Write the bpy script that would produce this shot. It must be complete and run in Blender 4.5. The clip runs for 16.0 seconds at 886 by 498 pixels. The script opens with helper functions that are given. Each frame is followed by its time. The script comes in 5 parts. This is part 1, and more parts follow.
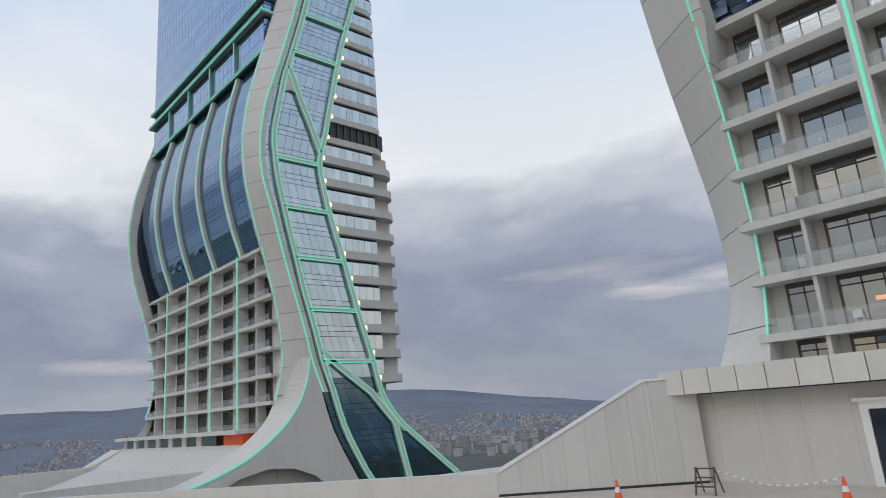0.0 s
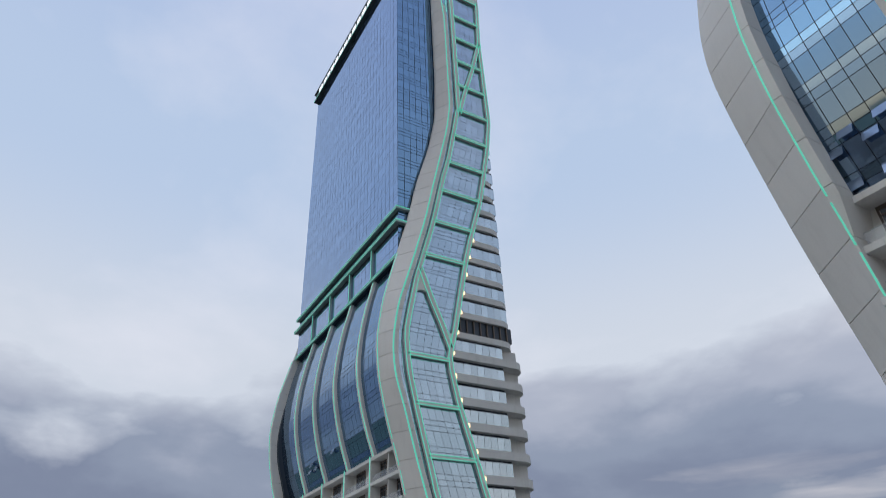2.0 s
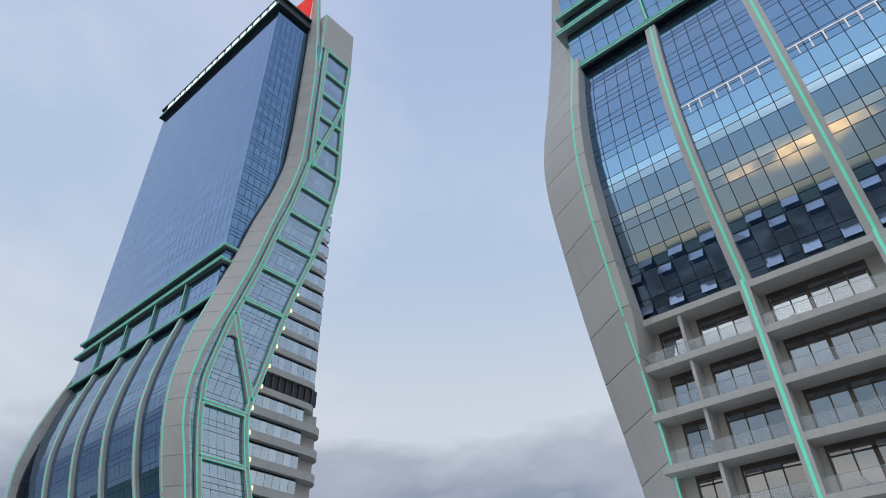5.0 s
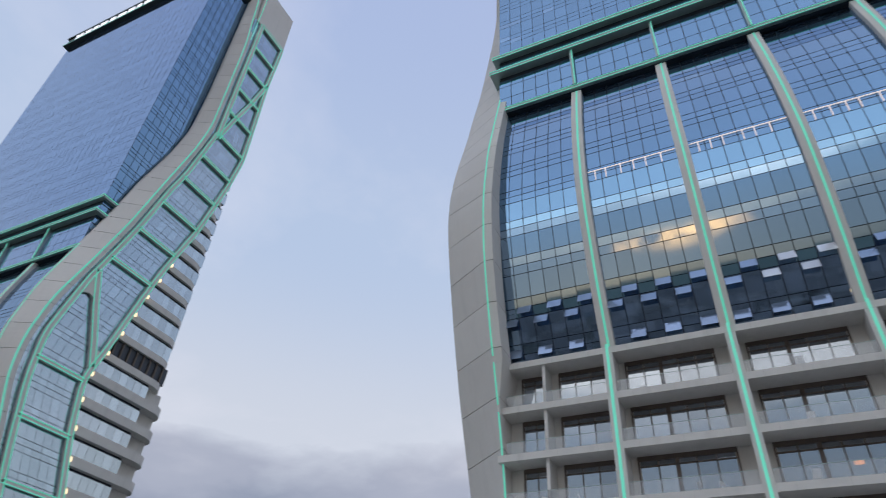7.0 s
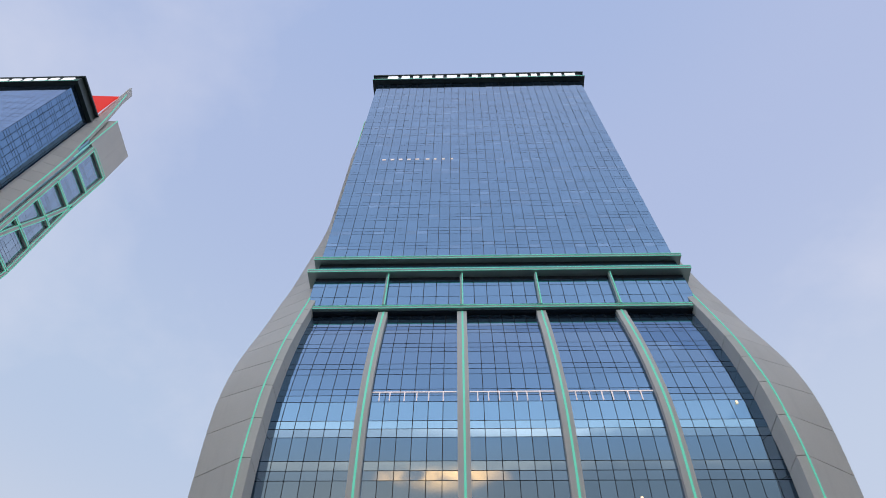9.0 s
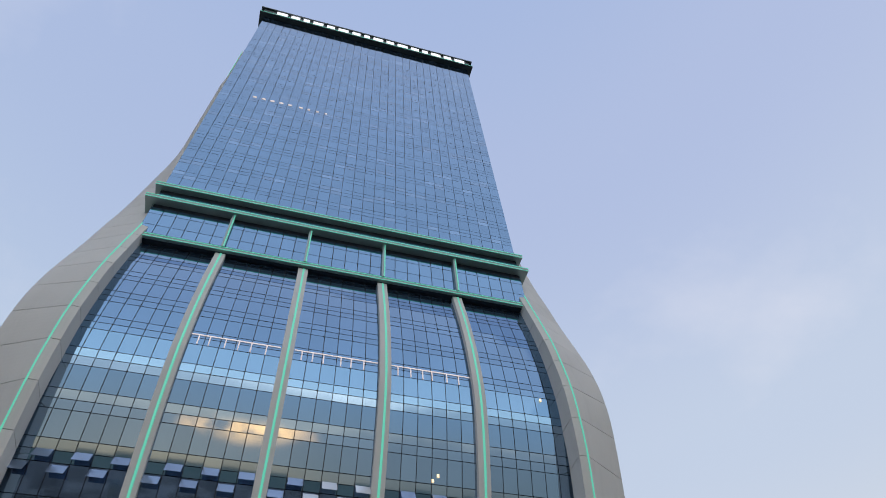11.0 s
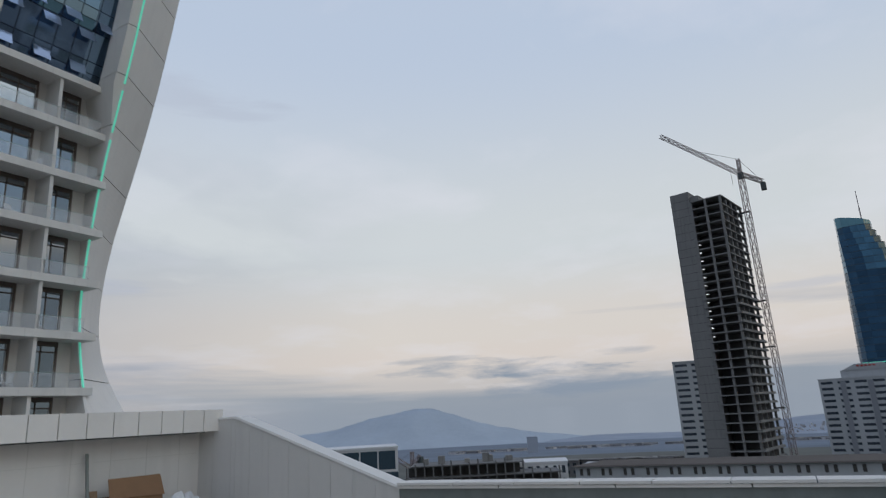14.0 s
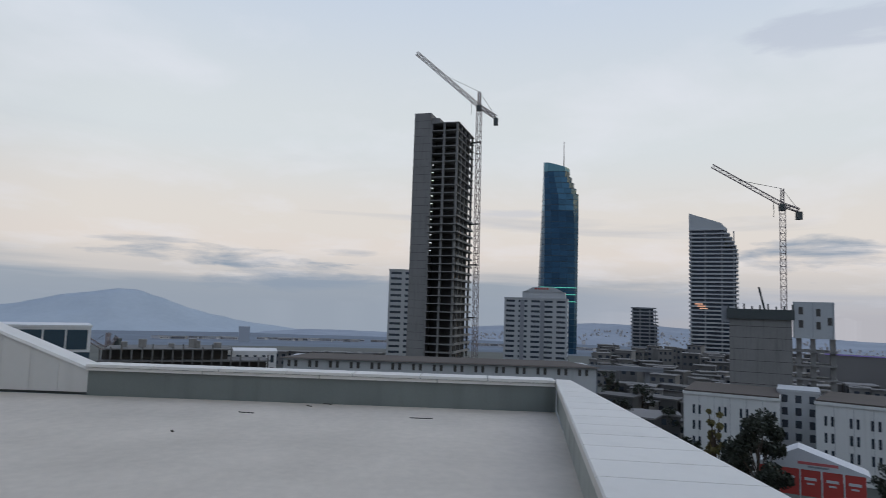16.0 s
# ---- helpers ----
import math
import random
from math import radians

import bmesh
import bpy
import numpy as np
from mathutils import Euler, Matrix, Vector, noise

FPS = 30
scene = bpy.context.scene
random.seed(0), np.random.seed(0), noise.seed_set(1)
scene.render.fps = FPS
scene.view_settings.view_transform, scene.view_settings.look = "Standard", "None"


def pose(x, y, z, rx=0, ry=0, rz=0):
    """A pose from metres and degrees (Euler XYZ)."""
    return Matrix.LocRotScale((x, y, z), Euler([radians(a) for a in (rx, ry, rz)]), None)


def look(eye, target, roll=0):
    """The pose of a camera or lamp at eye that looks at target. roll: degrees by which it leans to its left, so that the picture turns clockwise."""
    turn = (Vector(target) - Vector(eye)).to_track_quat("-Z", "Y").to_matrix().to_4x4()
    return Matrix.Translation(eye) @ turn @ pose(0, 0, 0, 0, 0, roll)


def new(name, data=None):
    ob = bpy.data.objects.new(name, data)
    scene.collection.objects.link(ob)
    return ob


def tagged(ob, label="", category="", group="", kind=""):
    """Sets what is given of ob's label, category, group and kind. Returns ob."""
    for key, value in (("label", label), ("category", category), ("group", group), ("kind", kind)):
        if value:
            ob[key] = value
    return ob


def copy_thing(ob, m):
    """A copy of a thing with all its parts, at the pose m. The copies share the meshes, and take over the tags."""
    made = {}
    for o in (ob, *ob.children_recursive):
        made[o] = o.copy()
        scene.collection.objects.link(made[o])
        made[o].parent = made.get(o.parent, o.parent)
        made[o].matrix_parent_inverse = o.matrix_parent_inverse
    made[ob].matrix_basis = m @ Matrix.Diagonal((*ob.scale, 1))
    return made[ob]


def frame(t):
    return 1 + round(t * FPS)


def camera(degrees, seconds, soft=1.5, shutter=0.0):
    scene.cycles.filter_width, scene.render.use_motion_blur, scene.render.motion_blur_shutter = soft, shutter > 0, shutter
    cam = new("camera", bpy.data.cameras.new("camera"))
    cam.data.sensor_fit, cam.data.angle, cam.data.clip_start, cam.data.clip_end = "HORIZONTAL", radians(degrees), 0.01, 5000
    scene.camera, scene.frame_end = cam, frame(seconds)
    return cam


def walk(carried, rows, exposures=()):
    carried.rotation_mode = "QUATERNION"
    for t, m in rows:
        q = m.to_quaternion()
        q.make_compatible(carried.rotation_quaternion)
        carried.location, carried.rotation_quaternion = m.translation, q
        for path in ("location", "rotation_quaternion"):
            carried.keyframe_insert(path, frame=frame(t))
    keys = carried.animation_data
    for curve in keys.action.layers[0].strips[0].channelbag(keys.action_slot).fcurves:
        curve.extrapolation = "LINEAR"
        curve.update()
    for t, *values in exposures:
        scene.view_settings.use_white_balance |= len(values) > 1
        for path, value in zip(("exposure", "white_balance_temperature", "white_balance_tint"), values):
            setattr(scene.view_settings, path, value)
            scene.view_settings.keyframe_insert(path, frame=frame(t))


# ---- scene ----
cam = camera(69.07, 16.0, soft=0.8, shutter=0.22)
EYE = 3.4
ROWS = [
    (0.0, 104.04, 4.51, 48.34), (0.5, 105.18, 4.59, 52.32), (1.0, 111.66, 3.16, 55.58), (1.5, 115.48, 3.17, 58.11),
    (2.0, 121.77, 2.32, 59.76), (2.5, 129.06, 2.87, 60.35), (3.0, 131.25, 2.59, 60.36), (3.5, 132.15, 1.36, 56.45),
    (4.0, 131.95, 0.39, 48.04), (4.5, 127.98, 0.39, 43.06), (4.7, 126.85, 1.15, 41.89), (6.8, 127.90, -3.11, 29.37),
    (7.0, 128.62, -3.10, 25.50), (7.5, 134.15, -2.86, 16.29), (8.0, 138.85, -2.84, 9.59), (8.5, 144.56, -2.27, 4.58),
    (9.0, 147.87, -0.84, 1.35), (9.2, 148.39, -0.78, -0.29), (11.3, 142.79, 3.93, -17.55), (11.5, 140.45, 4.04, -18.49),
    (12.0, 133.85, 4.12, -25.47), (12.5, 128.41, 5.59, -36.25), (13.0, 121.81, 6.62, -45.55), (13.5, 112.63, 4.22, -51.51),
    (14.0, 104.45, 3.06, -59.40), (14.5, 99.79, 1.89, -63.13), (15.0, 98.14, -0.07, -70.96), (15.5, 96.72, -1.23, -76.66),
    (16.0, 95.15, -1.91, -83.81),
]
walk(cam, [(t, pose(0, 0, EYE, rx, ry, rz)) for t, rx, ry, rz in ROWS],
     exposures=[(0.0, 0.27, 6950, 11), (0.5, 0.06, 6600, 11), (1.0, 0.0, 6500, 12), (2.0, 0.03, 6450, 12), (3.5, -0.03, 6450, 10), (7.0, 0.0, 6450, 14), (7.5, 0.04, 6500, 15), (9.0, 0.02, 6550, 14),
                (11.5, 0.03, 6600, 12), (12.0, 0.05, 6750, 13), (13.0, -0.17, 6550, 11), (14.0, -0.13, 6500, 10), (14.5, -0.14, 6500, 10), (15.0, -0.17, 6500, 10), (16.0, 0.0, 6500, 10)])

# ---- light ----
SUN_AZ, SUN_EL = 188.0, 52.0
world = bpy.data.worlds.new("dusk_sky")
scene.world = world
world.use_nodes = True
wn, wl = world.node_tree.nodes, world.node_tree.links
wn.clear()


def wnode(kind, **values):
    n = wn.new(kind)
    for key, value in values.items():
        n.inputs[key].default_value = value
    return n


def wmath(op, a, b=None, clamp=False):
    n = wn.new("ShaderNodeMath")
    n.operation, n.use_clamp = op, clamp
    for i, v in enumerate((a, b)):
        if v is None:
            continue
        if isinstance(v, (int, float)):
            n.inputs[i].default_value = v
        else:
            wl.new(v, n.inputs[i])
    return n.outputs[0]


def wramp(value, stops):
    n = wn.new("ShaderNodeValToRGB")
    n.color_ramp.interpolation = "EASE"
    while len(n.color_ramp.elements) < len(stops):
        n.color_ramp.elements.new(0.5)
    for e, (p, c) in zip(n.color_ramp.elements, stops):
        e.position, e.color = p, (*c, 1)
    wl.new(value, n.inputs[0])
    return n.outputs[0]


def wmix(fac, a, b):
    n = wn.new("ShaderNodeMix")
    n.data_type = "RGBA"
    for sock, v in ((n.inputs[0], fac), (n.inputs[6], a), (n.inputs[7], b)):
        if isinstance(v, (int, float)):
            sock.default_value = v
        elif isinstance(v, tuple):
            sock.default_value = (*v, 1)
        else:
            wl.new(v, sock)
    return n.outputs[2]


geo = wn.new("ShaderNodeTexCoord")
sep = wn.new("ShaderNodeSeparateXYZ")
wl.new(geo.outputs["Generated"], sep.inputs[0])
sx, sy, sz = sep.outputs
up = wmath("MAXIMUM", sz, 0.0)
# clear dusk sky: bluer overhead, pale and warm towards the sunset
clear = wramp(up, [(0.0, (0.40, 0.40, 0.44)), (0.04, (0.52, 0.50, 0.50)), (0.085, (0.655, 0.60, 0.565)), (0.12, (0.655, 0.615, 0.58)), (0.25, (0.60, 0.64, 0.665)), (0.55, (0.475, 0.56, 0.695)), (0.85, (0.385, 0.465, 0.67)), (1.0, (0.33, 0.43, 0.66))])
cool = wramp(up, [(0.0, (0.42, 0.43, 0.49)), (0.12, (0.47, 0.50, 0.57)), (0.35, (0.55, 0.60, 0.67)), (0.62, (0.415, 0.52, 0.68)), (0.9, (0.355, 0.45, 0.66)), (1.0, (0.33, 0.43, 0.66))])
west = wmath("ADD", wmath("MULTIPLY", sx, 0.9), 0.45, True)
base_sky = wmix(west, cool, clear)
# stretched cloud layers
div = wmath("ADD", up, 0.16)
comb = wn.new("ShaderNodeCombineXYZ")
wl.new(wmath("DIVIDE", sx, div), comb.inputs[0])
wl.new(wmath("DIVIDE", sy, div), comb.inputs[1])
cloud = wnode("ShaderNodeTexNoise", Scale=1.4, Detail=9.0, Roughness=0.56, Distortion=0.15)
wl.new(comb.outputs[0], cloud.inputs["Vector"])
# bank of heavy cloud low in the sky, away from the sunset
stretch = wn.new("ShaderNodeMapping")
stretch.inputs["Scale"].default_value = (3.2, 3.2, 7.5)
stretch.inputs["Location"].default_value = (0.6, 0.3, 0.15)
wl.new(geo.outputs["Generated"], stretch.inputs[0])
bank = wnode("ShaderNodeTexNoise", Scale=1.0, Detail=9.0, Roughness=0.5, Distortion=0.12)
wl.new(stretch.outputs[0], bank.inputs["Vector"])
east = wmath("SUBTRACT", 1.0, wmath("MULTIPLY", wmath("ADD", sx, 0.1), 1.1), True)
edge = wmath("SUBTRACT", wmath("ADD", wmath("MULTIPLY", bank.outputs[0], 0.62), 0.07), sz)
low = wmath("MULTIPLY", wmath("MULTIPLY", edge, 11.0, True), east)
heavy = wmath("ADD", up, wmath("MULTIPLY", wmath("SUBTRACT", bank.outputs[0], 0.5), 0.52))
bank_col = wramp(heavy, [(0.0, (0.235, 0.275, 0.345)), (0.08, (0.184, 0.222, 0.305)), (0.15, (0.153, 0.186, 0.275)), (0.24, (0.213, 0.255, 0.345)), (0.33, (0.335, 0.37, 0.455)), (0.45, (0.48, 0.51, 0.58))])
wisps = wmath("MULTIPLY", wmath("SUBTRACT", cloud.outputs[0], 0.5, True), 2.0, True)
sky1 = wmix(wisps, base_sky, (0.72, 0.73, 0.80))
streak = wn.new("ShaderNodeMapping")
streak.inputs["Scale"].default_value = (1.5, 1.5, 20.0)
wl.new(geo.outputs["Generated"], streak.inputs[0])
thin = wnode("ShaderNodeTexNoise", Scale=1.0, Detail=7.0, Roughness=0.55, Distortion=0.4)
wl.new(streak.outputs[0], thin.inputs["Vector"])
band = wmath("MULTIPLY", wmath("SUBTRACT", 0.2, wmath("ABSOLUTE", wmath("SUBTRACT", sz, 0.05)), True), 5.0, True)
thin_f = wmath("MULTIPLY", wmath("MULTIPLY", wmath("SUBTRACT", thin.outputs[0], 0.53, True), 6.0, True), band)
sky2 = wmix(thin_f, sky1, (0.37, 0.40, 0.47))
sky3 = wmix(wmath("MULTIPLY", low, 0.92), sky2, bank_col)
nishita = wn.new("ShaderNodeTexSky")
nishita.sky_type, nishita.sun_disc = "NISHITA", False
nishita.sun_elevation, nishita.sun_rotation = radians(8.0), radians(SUN_AZ)
mist_w = wmath("MULTIPLY", wmath("ADD", wmath("MULTIPLY", sy, 2.6), 0.95, True), wmath("SUBTRACT", wmath("MULTIPLY", sx, 4.0), 2.0, True))
mist_e = wmath("MULTIPLY", wmath("SUBTRACT", wmath("ADD", wmath("MULTIPLY", thin.outputs[0], 0.2), -0.03), sz), 20.0, True)
sky3 = wmix(wmath("MULTIPLY", wmath("MULTIPLY", mist_w, mist_e), 0.9), sky3, (0.255, 0.305, 0.375))


tear = wn.new("ShaderNodeMapping")
tear.inputs["Scale"].default_value = (7.0, 7.0, 42.0)
wl.new(geo.outputs["Generated"], tear.inputs[0])
shred = wnode("ShaderNodeTexNoise", Scale=1.0, Detail=8.0, Roughness=0.58, Distortion=0.3)
wl.new(tear.outputs[0], shred.inputs["Vector"])


def lobe(az, el, wide, high, strength, soft=1.1):
    """A single long cloud in the sky, ragged by noise."""
    ca, sa_ = math.cos(radians(az)), math.sin(radians(az))
    across = wmath("SUBTRACT", wmath("MULTIPLY", sx, ca), wmath("MULTIPLY", sy, sa_))
    ahead = wmath("ADD", wmath("MULTIPLY", sx, sa_), wmath("MULTIPLY", sy, ca))
    da = wmath("POWER", wmath("ABSOLUTE", wmath("DIVIDE", across, math.sin(radians(wide)))), 2.0)
    de = wmath("POWER", wmath("ABSOLUTE", wmath("DIVIDE", wmath("SUBTRACT", sz, math.sin(radians(el))), math.sin(radians(high)))), 2.0)
    rag = wmath("ADD", wmath("MULTIPLY", wmath("SUBTRACT", thin.outputs[0], 0.5), 3.0), wmath("MULTIPLY", wmath("SUBTRACT", shred.outputs[0], 0.5), 4.0))
    body = wmath("ADD", wmath("SUBTRACT", 1.0, wmath("ADD", da, de)), rag)
    return wmath("MULTIPLY", wmath("MULTIPLY", body, soft, True), wmath("MULTIPLY", wmath("MULTIPLY", ahead, 3.0, True), strength))


for lb in ((64, 3.6, 11, 1.25, 1.0), (70, 2.4, 9, 1.3, 0.9), (114, 4.6, 6, 1.7, 0.9), (59, 4.6, 5, 0.5, 0.6), (75, 4.4, 4, 0.45, 0.5), (100, 2.4, 6, 0.5, 0.4)):
    sky3 = wmix(lobe(*lb), sky3, (0.235, 0.29, 0.375))
for lb in ((30, 11.3, 4.5, 0.9, 0.6), (38, 27, 8, 1.6, 0.35), (116, 21.5, 8, 1.6, 0.5), (90, 8.5, 5, 0.5, 0.4)):
    sky3 = wmix(lobe(*lb), sky3, (0.42, 0.46, 0.56))
for lb in ((-27, 8.6, 7, 1.1, 0.5), (-23, 9.2, 4, 0.8, 0.45), (-75, 5.3, 5, 0.7, 0.4), (-34, 10.5, 7, 1.0, 0.25)):
    sky3 = wmix(lobe(*lb, 0.55), sky3, (0.62, 0.60, 0.62))
# afterglow behind the walk's start: unseen bands added to light fronts and glass
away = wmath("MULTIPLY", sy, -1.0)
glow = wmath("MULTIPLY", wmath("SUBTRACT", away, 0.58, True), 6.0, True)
# higher patch of that unseen sky, brightened for the upper glass
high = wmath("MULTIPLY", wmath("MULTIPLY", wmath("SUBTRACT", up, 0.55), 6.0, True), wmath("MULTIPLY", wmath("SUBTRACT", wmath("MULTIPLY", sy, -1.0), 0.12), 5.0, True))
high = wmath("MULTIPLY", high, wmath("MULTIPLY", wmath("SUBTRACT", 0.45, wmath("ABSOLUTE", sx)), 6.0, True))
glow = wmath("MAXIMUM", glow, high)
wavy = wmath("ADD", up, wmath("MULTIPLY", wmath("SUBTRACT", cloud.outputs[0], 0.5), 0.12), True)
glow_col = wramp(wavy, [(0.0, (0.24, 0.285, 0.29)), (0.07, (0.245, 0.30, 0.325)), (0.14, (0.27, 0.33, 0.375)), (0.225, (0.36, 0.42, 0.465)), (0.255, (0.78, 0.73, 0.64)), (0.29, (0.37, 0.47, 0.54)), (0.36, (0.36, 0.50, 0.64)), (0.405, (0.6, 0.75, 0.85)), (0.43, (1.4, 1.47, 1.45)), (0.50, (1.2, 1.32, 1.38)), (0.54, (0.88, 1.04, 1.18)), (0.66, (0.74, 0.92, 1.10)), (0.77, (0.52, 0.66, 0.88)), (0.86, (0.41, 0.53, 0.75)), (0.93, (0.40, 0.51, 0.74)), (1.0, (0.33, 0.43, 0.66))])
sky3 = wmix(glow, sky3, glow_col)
# one small cloud still caught by the sun
ex = wmath("POWER", wmath("ABSOLUTE", wmath("DIVIDE", wmath("ADD", sx, 0.03), 0.105)), 2.0)
ez = wmath("POWER", wmath("ABSOLUTE", wmath("DIVIDE", wmath("SUBTRACT", sz, 0.19), 0.06)), 2.0)
puff = wnode("ShaderNodeTexNoise", Scale=26.0, Detail=5.0, Roughness=0.6, Distortion=0.3)
wl.new(geo.outputs["Generated"], puff.inputs["Vector"])
ember = wmath("MULTIPLY", wmath("SUBTRACT", 1.0, wmath("ADD", ex, ez), True), wmath("MULTIPLY", wmath("SUBTRACT", puff.outputs[0], 0.40, True), 7.0, True))
ember = wmath("MULTIPLY", ember, wmath("MULTIPLY", wmath("MULTIPLY", sy, -1.0), 2.0, True))
sky3 = wmix(ember, sky3, (4.4, 2.2, 0.85))
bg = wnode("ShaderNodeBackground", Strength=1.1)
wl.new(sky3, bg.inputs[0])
bg2 = wnode("ShaderNodeBackground", Strength=0.006)
wl.new(nishita.outputs[0], bg2.inputs[0])
both = wn.new("ShaderNodeAddShader")
wl.new(bg.outputs[0], both.inputs[0])
wl.new(bg2.outputs[0], both.inputs[1])
out = wn.new("ShaderNodeOutputWorld")
wl.new(both.outputs[0], out.inputs[0])

sun = new("sun", bpy.data.lights.new("sun", "SUN"))
sun.data.energy, sun.data.angle, sun.data.color = 0.2, radians(60), (1.0, 0.82, 0.64)
sa, se = radians(SUN_AZ), radians(SUN_EL)
sun.matrix_world = look((0, 0, 200), Vector((0, 0, 200)) - Vector((math.sin(sa) * math.cos(se), math.cos(sa) * math.cos(se), math.sin(se))))

# ---- materials ----


def material(name, colour, rough=0.6, metal=0.0, vary=0.12, scale=1.5, fine=18.0, bump=0.0, per_object=0.0, per_island=0.0, emit=0.0, stain=0.0, spec=0.5):
    m = bpy.data.materials.new(name)
    m.use_nodes = True
    nt = m.node_tree
    n, l = nt.nodes, nt.links
    b = n["Principled BSDF"]
    b.inputs["Roughness"].default_value, b.inputs["Metallic"].default_value = rough, metal
    b.inputs["Specular IOR Level"].default_value = spec
    tc = n.new("ShaderNodeTexCoord")

    def noise_tex(s, detail=5.0):
        t = n.new("ShaderNodeTexNoise")
        t.inputs["Scale"].default_value, t.inputs["Detail"].default_value = s, detail
        l.new(tc.outputs["Object"], t.inputs["Vector"])
        return t.outputs[0]

    def m2(op, a, c):
        t = n.new("ShaderNodeMath")
        t.operation = op
        for i, v in enumerate((a, c)):
            if isinstance(v, (int, float)):
                t.inputs[i].default_value = v
            else:
                l.new(v, t.inputs[i])
        return t.outputs[0]

    value = m2("ADD", m2("MULTIPLY", m2("SUBTRACT", noise_tex(scale), 0.5), 2 * vary), 1.0)
    value = m2("ADD", value, m2("MULTIPLY", m2("SUBTRACT", noise_tex(fine), 0.5), vary))
    if per_object:
        info = n.new("ShaderNodeObjectInfo")
        value = m2("ADD", value, m2("MULTIPLY", m2("SUBTRACT", info.outputs["Random"], 0.5), 2 * per_object))
    if per_island:
        info = n.new("ShaderNodeNewGeometry")
        value = m2("ADD", value, m2("MULTIPLY", m2("SUBTRACT", info.outputs["Random Per Island"], 0.5), 2 * per_island))
    if stain:
        mp = n.new("ShaderNodeMapping")
        mp.inputs["Scale"].default_value = (1.3, 1.3, 0.09)
        l.new(tc.outputs["Object"], mp.inputs[0])
        t = n.new("ShaderNodeTexNoise")
        t.inputs["Scale"].default_value, t.inputs["Detail"].default_value = 1.0, 6.0
        l.new(mp.outputs[0], t.inputs["Vector"])
        value = m2("SUBTRACT", value, m2("MULTIPLY", m2("MAXIMUM", m2("SUBTRACT", t.outputs[0], 0.52), 0.0), stain * 4))
    hsv = n.new("ShaderNodeHueSaturation")
    hsv.inputs["Color"].default_value = (*colour, 1)
    l.new(value, hsv.inputs["Value"])
    l.new(hsv.outputs[0], b.inputs["Base Color"])
    if bump:
        bp = n.new("ShaderNodeBump")
        bp.inputs["Strength"].default_value, bp.inputs["Distance"].default_value = bump, 0.02
        l.new(noise_tex(fine * 2), bp.inputs["Height"])
        l.new(bp.outputs[0], b.inputs["Normal"])
    if emit:
        b.inputs["Emission Color"].default_value = (*colour, 1)
        b.inputs["Emission Strength"].default_value = emit
    return m


CONCRETE = material("cladding_concrete", (0.68, 0.65, 0.61), 0.7, vary=0.06, scale=0.35, fine=6, bump=0.1, per_object=0.04, stain=0.06)
SLAB = material("painted_slab", (0.62, 0.60, 0.565), 0.7, vary=0.08, scale=0.6, fine=7, stain=0.12)
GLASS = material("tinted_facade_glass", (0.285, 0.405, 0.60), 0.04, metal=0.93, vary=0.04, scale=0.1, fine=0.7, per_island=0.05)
# darker copy of the facade glass; dimmer reflections are in its tint
GLASS_NEAR = material("dimmed_blue_glass", (0.185, 0.315, 0.465), 0.04, metal=0.94, vary=0.04, scale=0.1, fine=0.7, per_island=0.05)
GLASS_LIT = material("paler_facade_glass", (0.235, 0.365, 0.52), 0.06, metal=0.9, vary=0.04, scale=0.1, fine=0.7, per_island=0.12)
# dim reflections low on the end walls put into the tint
GLASS_DARK = material("dim_reflection_glass", (0.10, 0.165, 0.205), 0.05, metal=0.85, vary=0.06, scale=0.1, fine=0.7, per_island=0.15)
# sky reflected at a shallow angle is put into this pale tint
GLASS_REAR = material("sky_paled_rear_glass", (0.47, 0.55, 0.61), 0.05, metal=0.9, vary=0.05, scale=0.1, fine=0.7, per_island=0.1)
GLASS_SIDE = material("end_wall_glass", (0.40, 0.50, 0.59), 0.05, metal=0.85, vary=0.05, scale=0.1, fine=0.7, per_island=0.08)
# lower belly panes: tint lightened to lift their dark reflection
GLASS_PANE = material("tinted_facade_pane", (0.30, 0.415, 0.54), 0.04, metal=0.95, vary=0.04, scale=0.1, fine=0.7, per_object=0.07)
MULLION = material("dark_mullion", (0.03, 0.04, 0.055), 0.4, metal=0.3, vary=0.1)
STEEL = material("grey_green_steel", (0.33, 0.41, 0.395), 0.45, metal=0.4, vary=0.1, scale=0.8)
# for dark site parts, and for gaps whose shade is put in
DARK = material("dark_parts_and_gap_shade", (0.05, 0.06, 0.06), 0.6, vary=0.15)
LED = material("green_light_strip", (0.13, 0.62, 0.45), 0.4, emit=0.5, vary=0.0)
WINDOW = material("balcony_door_glass", (0.29, 0.315, 0.35), 0.05, metal=0.85, vary=0.1, per_island=0.2)
FRAME = material("brown_door_frame", (0.10, 0.075, 0.06), 0.5, vary=0.1)
# clear panes; the sky's reflection is in the pale tint
RAIL_GLASS = material("sky_paled_balustrade", (0.70, 0.74, 0.78), 0.12, metal=0.1, vary=0.06, per_island=0.1)
WHITE = material("white_paint", (0.78, 0.78, 0.77), 0.5, vary=0.04)
SIGN = material("lit_sign_letter", (0.95, 0.96, 1.0), 0.5, emit=0.75, vary=0.0)
# emission put into the red to brighten the panel
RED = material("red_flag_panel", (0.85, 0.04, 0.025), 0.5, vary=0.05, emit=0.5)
WARM = material("warm_lamp", (1.0, 0.74, 0.44), 0.5, emit=1.3, vary=0.0)
PANEL = material("white_wall_panel", (0.59, 0.575, 0.55), 0.55, vary=0.05, scale=0.4, fine=5, per_object=0.04, stain=0.12)
